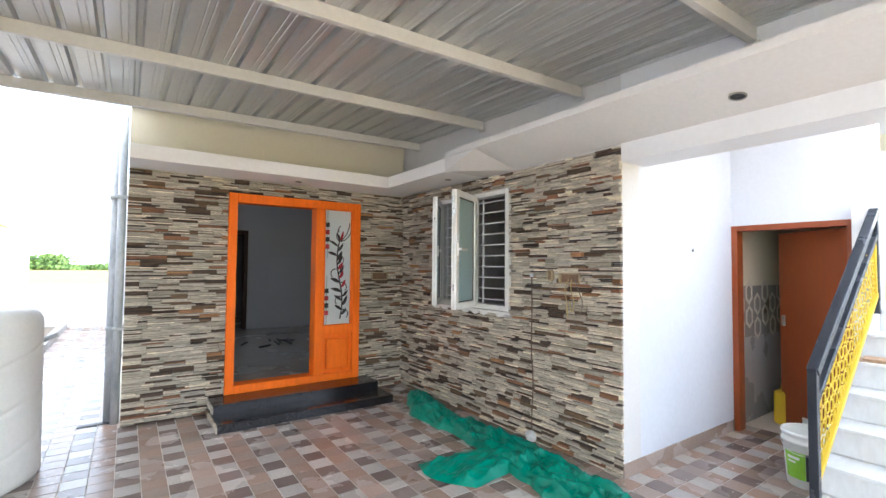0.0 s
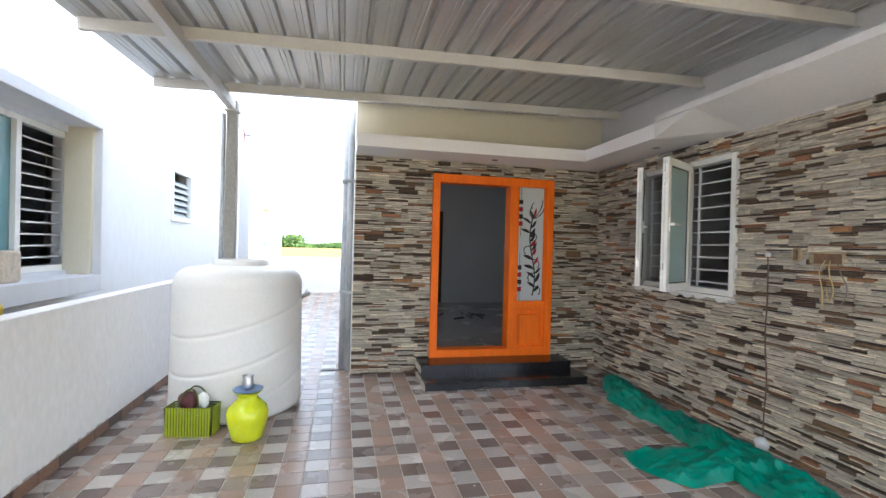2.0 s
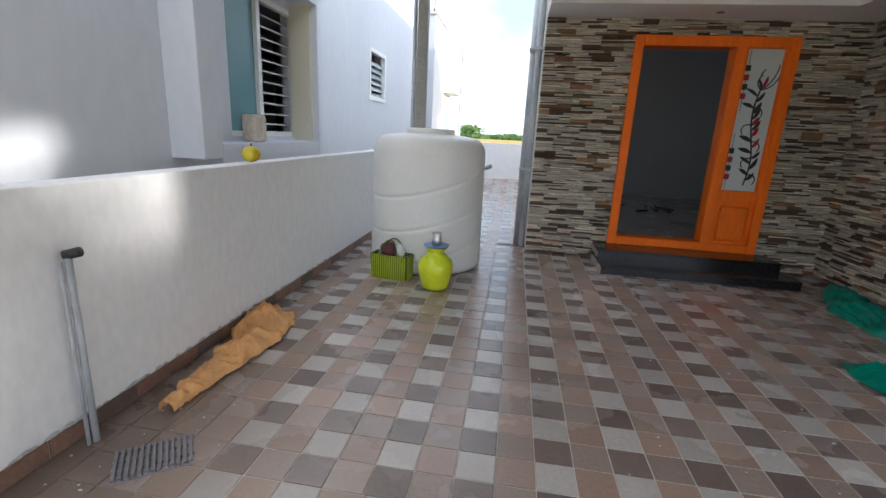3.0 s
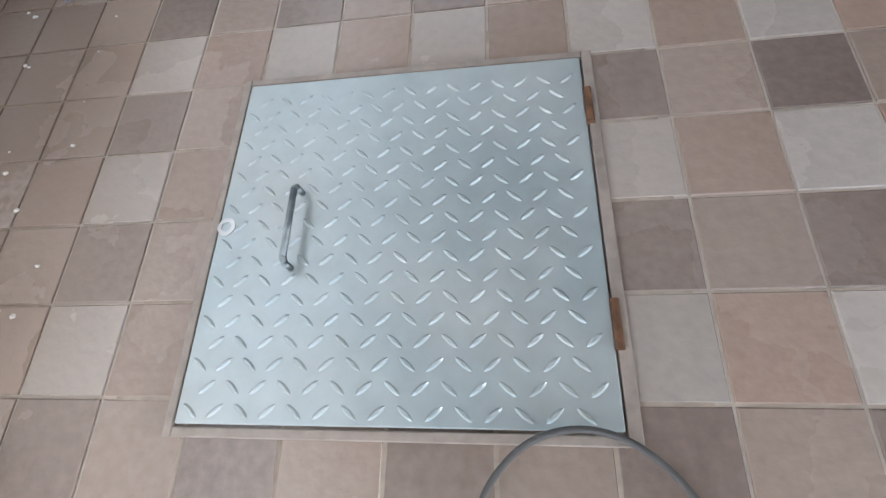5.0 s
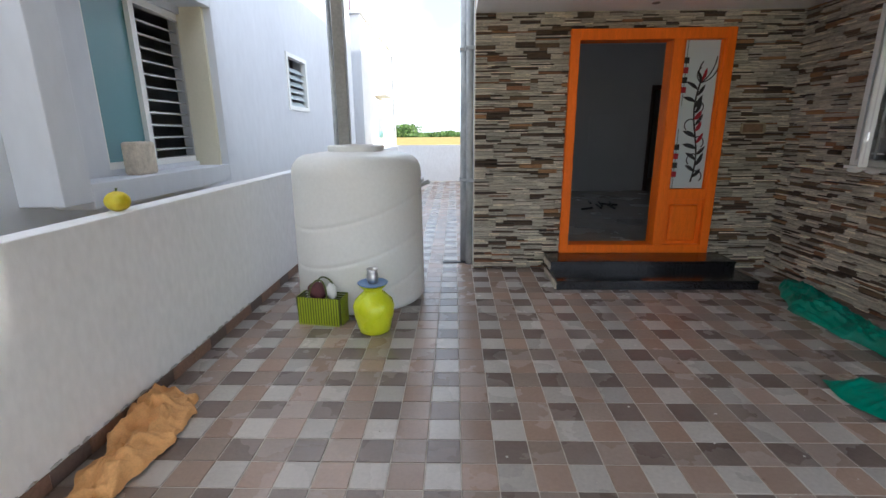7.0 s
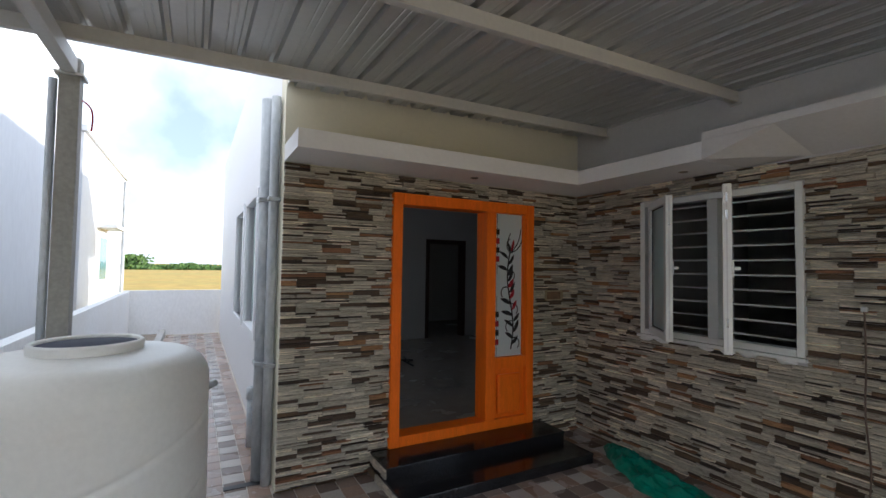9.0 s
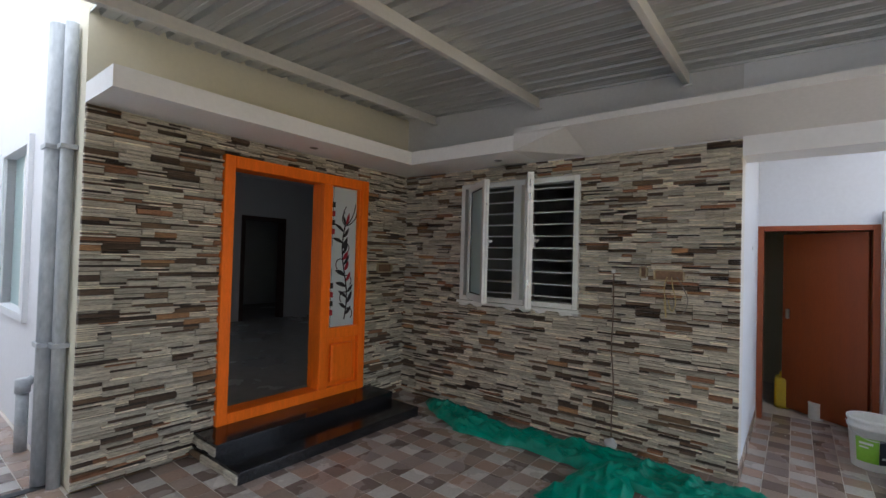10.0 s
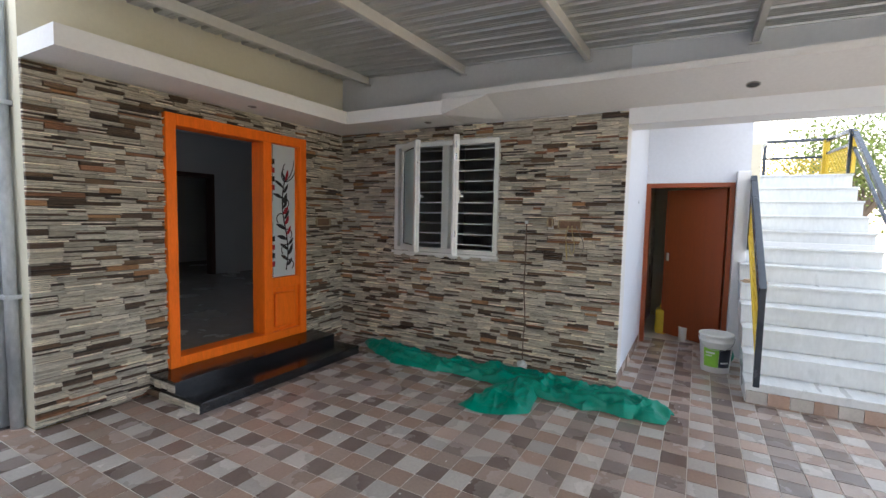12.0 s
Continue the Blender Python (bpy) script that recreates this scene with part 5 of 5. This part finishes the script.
wn2 = part("window", B(NX - 0.06, NX + 0.02, WS[0], WS[0] + 0.07, WS[2], WS[3]), M_UPVC, nb, "small louvred bathroom window")
for a in ((NX - 0.06, NX + 0.02, WS[1] - 0.07, WS[1], WS[2], WS[3]), (NX - 0.06, NX + 0.02, WS[0] + 0.07, WS[1] - 0.07, WS[2], WS[2] + 0.06), (NX - 0.06, NX + 0.02, WS[0] + 0.07, WS[1] - 0.07, WS[3] - 0.06, WS[3])):
    part("frame", B(*a), M_UPVC, wn2)
for k in range(6):
    z = WS[2] + 0.10 + k * 0.1
    bm = bmesh.new()
    box(bm, -0.05, 0.05, WS[0] + 0.07, WS[1] - 0.07, -0.004, 0.004)
    bmesh.ops.transform(bm, matrix=Matrix.Translation((NX - 0.05, 0, z)) @ Matrix.Rotation(radians(50), 4, "Y"), verts=bm.verts)
    part("louvre", bm, M_FROST, wn2)
t = thing("parcel", "brown paper parcel on the window sill", "parcel", at=(NX + 0.13, -1.05, 1.06))
part("wrap", B(-0.06, 0.06, -0.11, 0.11, 0, 0.24, bevel=0.02), surf("brown_paper", (0.56, 0.49, 0.39), 0.85, var=0.25, scale=12, bump=0.5), t)
t = thing("ball", "small yellow-green fruit on the boundary wall", "fruit", at=(-4.76, -2.29, 0.985))
bm = bmesh.new()
bmesh.ops.create_uvsphere(bm, u_segments=24, v_segments=14, radius=0.055)
for v in bm.verts:
    v.co.z = v.co.z * 0.9 + 0.05
    v.co.x *= 1.0 + 0.08 * math.sin(5 * math.atan2(v.co.y, v.co.x))
part("skin", bm, surf("yellow_green_skin", (0.66, 0.50, 0.015), 0.4, var=0.25, scale=20, tint=(0.36, 0.36, 0.02)), t, smooth=True)
part("stalk", rod(bmesh.new(), (0, 0, 0.095), (0.005, 0, 0.115), 0.005, 8), M_OLIVED, t)

nb2 = thing("neighbour_house", "white house further along the passage", "house")
part("wall", B(NX - 6, NX + 0.05, 8.2, 14.5, -0.2, 4.3), M_NB, nb2)
part("roof", B(NX - 6, NX + 0.12, 8.1, 14.6, 4.3, 4.42), M_NB, nb2)
p = part("window", B(NX + 0.05, NX + 0.09, 10.2, 11.3, 1.1, 2.3, bevel=0.004), M_UPVC, nb2)
part("pane", B(NX + 0.09, NX + 0.096, 10.28, 11.22, 1.18, 2.22), M_TEAL, p)
part("sunshade", B(NX + 0.05, NX + 0.45, 10.0, 11.5, 2.45, 2.53), M_NB, nb2)
part("downpipe", rod(bmesh.new(), (NX + 0.1, 14.2, 0), (NX + 0.1, 14.2, 4.2), 0.05, 12), M_PIPEG, nb2)

# room niche and inner doorways
t = tagged(new("door_3"), "dark brown inner door frame", "door", kind="structure")
for x0, x1 in ((0.75, 1.70), (-1.75, -0.85)):
    part("jamb", B(x0, x0 + 0.07, 4.97, 5.16, 0.15, 2.2), M_DARKWOOD, t)
    part("jamb", B(x1 - 0.07, x1, 4.97, 5.16, 0.15, 2.2), M_DARKWOOD, t)
    part("head", B(x0 + 0.07, x1 - 0.07, 4.97, 5.16, 2.12, 2.2), M_DARKWOOD, t)
setting("niche", B(-0.42, 0.36, 4.975, 5.0, 0.80, 1.66), M_GREY, "pale wall panel in the room")
rnd = random.Random(11)
t = thing("tool_pile", "dark tools and offcuts lying on the room floor", "tools")
for k in range(9):
    a = rnd.uniform(0, 3.14)
    x, y = -0.9 + rnd.uniform(-0.45, 0.5), 2.9 + rnd.uniform(-0.3, 0.35)
    ln = rnd.uniform(0.1, 0.4)
    part("offcut", rod(bmesh.new(), (x, y, 0.165), (x + ln * math.cos(a), y + ln * math.sin(a), 0.165 + 0.02 * (k % 3)), 0.014, 8), M_BLACK, t)

# ---- trees and distance ----
M_LEAF = surf("sunlit_leaf", (0.16, 0.20, 0.025), 0.5, var=0.3, scale=2, rand="island", spread=0.4)
M_BARK = surf("bark", (0.16, 0.12, 0.085), 0.9, var=0.3, scale=12, bump=0.6)
M_FAR = surf("far_foliage", (0.075, 0.14, 0.025), 0.8, var=0.4, scale=0.25, rand="island", spread=0.4)


def tree(x, y, h, r, leaves, seed, base=0.0, size=0.07, mat=None):
    rnd = random.Random(seed)
    t = thing("tree", "leafy yellow-green tree beyond the stair", "tree")
    bm = bmesh.new()
    top = Vector((x + 0.2, y + 0.1, base + h * 0.55))
    rod(bm, (x, y, base), top, 0.11, 10, 0.07)
    tips = []
    for k in range(11):
        a = rnd.uniform(0, 6.28)
        e = Vector((x + r * 0.75 * math.cos(a) * rnd.uniform(0.5, 1), y + r * 0.75 * math.sin(a) * rnd.uniform(0.5, 1), base + h * rnd.uniform(0.5, 0.98)))
        rod(bm, top.lerp(Vector((x, y, base)), rnd.uniform(0, 0.3)), e, 0.045, 7, 0.012)
        tips.append(e)
    part("trunk", bm, M_BARK, t)
    verts, faces = [], []
    for k in range(leaves):
        c = rnd.choice(tips)
        p = c + Vector((rnd.gauss(0, r * 0.22), rnd.gauss(0, r * 0.22), rnd.gauss(0, h * 0.09)))
        d = Vector((rnd.gauss(0, 1), rnd.gauss(0, 1), rnd.gauss(-0.4, 0.8))).normalized()
        s = d.orthogonal().normalized() * size * 0.38
        ln = size * rnd.uniform(0.7, 1.5)
        b = len(verts)
        up = d.cross(s).normalized() * size * 0.12
        verts += [tuple(p), tuple(p + d * ln * 0.5 + s + up), tuple(p + d * ln), tuple(p + d * ln * 0.5 - s + up)]
        faces.append((b, b + 1, b + 2, b + 3))
    me = bpy.data.meshes.new("crown")
    me.from_pydata(verts, [], faces)
    me.materials.append(mat or M_LEAF)
    o = new("crown", me)
    o.parent = t
    return t


tree(7.6, -6.6, 3.6, 1.5, 5000, 3)
tree(11.5, -6.4, 4.6, 2.0, 4200, 5)
# house over the way, behind the landing
hb = thing("neighbour_house", "pale house with a sunshade behind the landing", "house")
part("wall", B(7.5, 11, -4.45, 1.0, -0.2, 4.4), M_NB, hb)
part("sunshade", B(6.9, 7.5, -4.6, -1.0, 2.9, 3.0), M_NB, hb)

# line of far shrubs behind the field
rnd = random.Random(21)
verts, faces = [], []
for k in range(900):
    x = -60 + 90 * k / 900 + rnd.uniform(-1, 1)
    y = 95 + rnd.uniform(-6, 8)
    hgt = 0.3 + 0.9 * abs(noise.noise(Vector((x * 0.12, 0, 0)))) + rnd.uniform(0, 0.7)
    if -17 < x < -12:
        hgt += 1.6
    for q in range(22):
        p = Vector((x + rnd.gauss(0, 0.7), y + rnd.gauss(0, 0.7), 0.2 + hgt * rnd.random()))
        d = Vector((rnd.gauss(0, 1), rnd.gauss(0, 1), rnd.gauss(0, 1))).normalized() * 0.35
        s = d.orthogonal().normalized() * 0.28
        b = len(verts)
        verts += [tuple(p - d), tuple(p + s), tuple(p + d), tuple(p - s)]
        faces.append((b, b + 1, b + 2, b + 3))
me = bpy.data.meshes.new("far_shrubs")
me.from_pydata(verts, [], faces)
me.materials.append(M_FAR)
tagged(new("far_shrubs", me), "low green trees along the horizon", "shrubs", kind="stuff")

# ---- floor tiles ----
P = 0.149
GX, GY = -2.939, -3.8745


def tile_kind(i, j):
    if i % 2:
        return "russet" if j % 2 else "brown"
    return "light" if j % 2 else "dark"


def bevelled(sx, sy, h, c):
    """A low tile with chamfered edges, as vertices and faces."""
    v = [(-sx, -sy, -0.006), (sx, -sy, -0.006), (sx, sy, -0.006), (-sx, sy, -0.006),
         (-sx, -sy, h - c), (sx, -sy, h - c), (sx, sy, h - c), (-sx, sy, h - c),
         (-sx + c, -sy + c, h), (sx - c, -sy + c, h), (sx - c, sy - c, h), (-sx + c, sy - c, h)]
    f = [(8, 9, 10, 11)]
    for k in range(4):
        n = (k + 1) % 4
        f += [(4 + k, 4 + n, 8 + n, 8 + k), (k, n, 4 + n, 4 + k)]
    return v, f


tv, tf = bevelled(P / 2 - 0.0024, P / 2 - 0.0024, 0.0, 0.0015)
tile_me = {}
for k in TILE:
    me = bpy.data.meshes.new("tile_" + k)
    me.from_pydata(tv, [], tf)
    me.materials.append(M_TILE[k])
    tile_me[k] = me
joined = {(k, a): ([], []) for k in TILE for a in (0, 1)}
rnd = random.Random(5)
for i in range(-13, 33):
    for j in range(-86, 30):
        cx, cy = GX + (i + 0.5) * P, GY - (j + 0.5) * P
        if cx < XL + 0.02 or cy < -8.2:
            continue
        if cy > 0.0 and cx > -2.95:
            continue
        if cy > 8.5 or (cy > 3.55 and cx < -4.06):
            continue
        if cx > 0 and cy > -3.16:
            continue
        if HX0 < cx < HX1 and HY0 < cy < HY1:
            continue
        k = tile_kind(i, j)
        dz = rnd.uniform(-0.0006, 0.0006)
        if -4.4 < cx < -2.2 and -5.1 < cy < -2.35:
            o = new("tile", tile_me[k])
            o.parent = slab
            o.location = (cx, cy, dz)
        else:
            vs, fs = joined[(k, int(cy > 0.0))]
            b = len(vs)
            vs += [(cx + x, cy + y, z + dz) for x, y, z in tv]
            fs += [tuple(b + q for q in f) for f in tf]
for (k, a), (vs, fs) in joined.items():
    if vs:
        me = bpy.data.meshes.new("tiles")
        me.from_pydata(vs, [], fs)
        me.materials.append(M_TILE_J[k])
        o = new("tiles", me)
        o.parent = alley if a else slab
        tagged(o, kind="stuff")
# cement bed round the hatch
part("mortar_bed", B(HX0 - 0.115, HX1 + 0.115, HY0 - 0.10, HY1 + 0.10, -0.006, -0.001), surf("dusty_mortar", (0.40, 0.34, 0.28), 0.85, var=0.25, scale=12, bump=0.3), slab)
# brown skirting tiles at the foot of the boundary wall
par = bpy.data.objects["parapet"]
sv, sf = bevelled(0.098, 0.037, 0.0, 0.002)
skirt_me = {}
for k in ("russet", "dark"):
    me = bpy.data.meshes.new("skirting_tile")
    me.from_pydata([(z + 0.0, x, y) for x, y, z in sv], [], sf)
    me.materials.append(M_SKIRT[k])
    skirt_me[k] = me
for k in range(40):
    y = -7.9 + k * 0.2
    if y > 0:
        break
    o = new("skirting_tile", skirt_me["dark" if k % 3 == 1 else "russet"])
    o.parent = par
    o.location = (XL + 0.009, y, 0.039)

# crumbs of cement along the top of the skirting
rnd = random.Random(8)
cv, cf = [], []
for k in range(170):
    y, r = rnd.uniform(-5.5, -1.2), rnd.uniform(0.005, 0.016)
    b = len(cv)
    for q in range(6):
        a = q * 1.047 + rnd.uniform(-0.3, 0.3)
        cv.append((XL + 0.004 + rnd.uniform(0, 0.003), y + 1.6 * r * math.cos(a), 0.076 + 0.6 * r * (1 + math.sin(a))))
    cv.append((XL + 0.012 + 0.3 * r, y, 0.078 + 0.5 * r))
    cf += [(b + q, b + (q + 1) % 6, b + 6) for q in range(6)]
me = bpy.data.meshes.new("cement_crumbs")
me.from_pydata(cv, [], cf)
me.materials.append(M_CURB)
o = new("cement_crumbs", me)
o.parent = par
tagged(o, kind="stuff")

# ---- stone cladding ----


def stone_strips(length, top, holes, seed):
    """Staggered strips and blocks, one to three units high: (start, end, bottom, top, proud)."""
    rnd = random.Random(seed)
    out = []
    unit, cell = 0.0125, 0.036
    nr, nc = int(top / unit), int(length / cell)
    unit, cell = (top - 0.004) / nr, length / nc
    taken = [[False] * nc for _ in range(nr)]
    for r in range(nr):
        c = 0
        while c < nc:
            if taken[r][c]:
                c += 1
                continue
            run = 1
            most = rnd.choice((3, 4, 5, 5, 6, 6))
            while run < most and c + run < nc and not taken[r][c + run]:
                run += 1
            if c + run < nc and c + run + 1 < nc and not taken[r][c + run] and taken[r][c + run + 1]:
                run += 1
            high = min(rnd.choice((1, 1, 1, 1, 2, 2, 3)), nr - r)
            if any(taken[r + q][c + k] for q in range(high) for k in range(run)):
                high = 1
            for q in range(high):
                for k in range(run):
                    taken[r + q][c + k] = True
            a, b = c * cell, (c + run) * cell
            z0, z1 = 0.004 + r * unit, 0.004 + (r + high) * unit
            c += run
            segs = [(a, b)]
            for h0, h1, y0, y1 in holes:
                if z1 > y0 + 0.004 and z0 < y1 - 0.004:
                    cut = []
                    for s0, s1 in segs:
                        if s1 <= h0 or s0 >= h1:
                            cut.append((s0, s1))
                        else:
                            if s0 < h0:
                                cut.append((s0, h0))
                            if s1 > h1:
                                cut.append((h1, s1))
                    segs = cut
            for s0, s1 in segs:
                if s1 - s0 > 0.012:
                    out.append((s0 + 0.0008, s1 - 0.0008, z0 + 0.0014, z1 - 0.0014, rnd.choice((0.0, 0.006, 0.013, 0.021, 0.032))))
    return out


def clad(wall, strips, place, single):
    """Lays the strips on a wall; those for which single() is true become parts."""
    # split face: worn upper edge, hollow lower edge
    v = [(-0.5, 0, -0.5), (0.5, 0, -0.5), (0.5, 0, 0.5), (-0.5, 0, 0.5), (-0.5, -0.86, -0.5), (0.5, -0.86, -0.5), (0.5, -0.72, 0.5), (-0.5, -0.72, 0.5),
         (-0.492, -1, -0.34), (0.492, -1, -0.34), (0.492, -0.96, 0.3), (-0.492, -0.96, 0.3)]
    f = [(8, 9, 10, 11)]
    for k in range(4):
        n = (k + 1) % 4
        f += [(4 + k, 4 + n, 8 + n, 8 + k), (k, n, 4 + n, 4 + k)]
    units, rest = [], []
    for mat, joined_mat in ((M_STONE, M_STONE_J), (M_THIN, M_THIN_J)):
        me = bpy.data.meshes.new("stone")
        me.from_pydata(v, [], f)
        me.materials.append(mat)
        units.append(me)
        rest.append(([], [], joined_mat))
    n_single = 0
    for s in strips:
        a, b, z0, z1, d = s
        thin = int(z1 - z0 < 0.015)
        d += 0.012
        m = place @ Matrix.Translation(((a + b) / 2, 0, (z0 + z1) / 2)) @ Matrix.Diagonal((b - a, d, z1 - z0, 1))
        if single(s) and n_single < 300:
            n_single += 1
            o = new("stone", units[thin])
            o.parent = wall
            o.matrix_local = m
        else:
            vs, fs, _ = rest[thin]
            k = len(vs)
            vs += [tuple(m @ Vector(q)) for q in v]
            fs += [tuple(k + q for q in g) for g in f]
    for vs, fs, mat in rest:
        me = bpy.data.meshes.new("stones")
        me.from_pydata(vs, [], fs)
        me.materials.append(mat)
        o = new("stones", me)
        o.parent = wall
        tagged(o, kind="stuff")


# door wall: along x from the corner of the house
clad(wall_door, stone_strips(2.92, STONE_T, [(DX0 + 2.92, DX1 + 2.92, 0.0, DZ1), (2.48, 2.69, 1.32, 1.40)], 31),
     Matrix.Translation((-2.92, 0.012, 0)), lambda s: s[0] < 0.86 and 0.7 < s[2] < 1.9)
# window wall: along -y from the inner corner
clad(wall_window, stone_strips(3.15, STONE_T, [(-WY1 - 0.005, -WY0 + 0.005, WZ0 - 0.03, WZ1 + 0.005), (2.60, 2.80, 1.36, 1.44), (2.51, 2.55, 1.38, 1.46)], 47),
     Matrix.Translation((0.012, 0, 0)) @ Matrix.Rotation(radians(-90), 4, "Z"), lambda s: 1.95 < s[0] < 3.1 and 0.75 < s[2] < 1.75)
# joint bed behind the strips, near black to draw the shadow lines between them
part("mortar", B(-2.919, DX0 - 0.001, 0.002, 0.011, 0.002, STONE_T), M_JOINT_SHADOW, wall_door)
part("mortar", B(DX1 + 0.001, -0.001, 0.002, 0.011, 0.002, STONE_T), M_JOINT_SHADOW, wall_door)
part("mortar", B(DX0, DX1, 0.002, 0.011, DZ1 + 0.001, STONE_T), M_JOINT_SHADOW, wall_door)
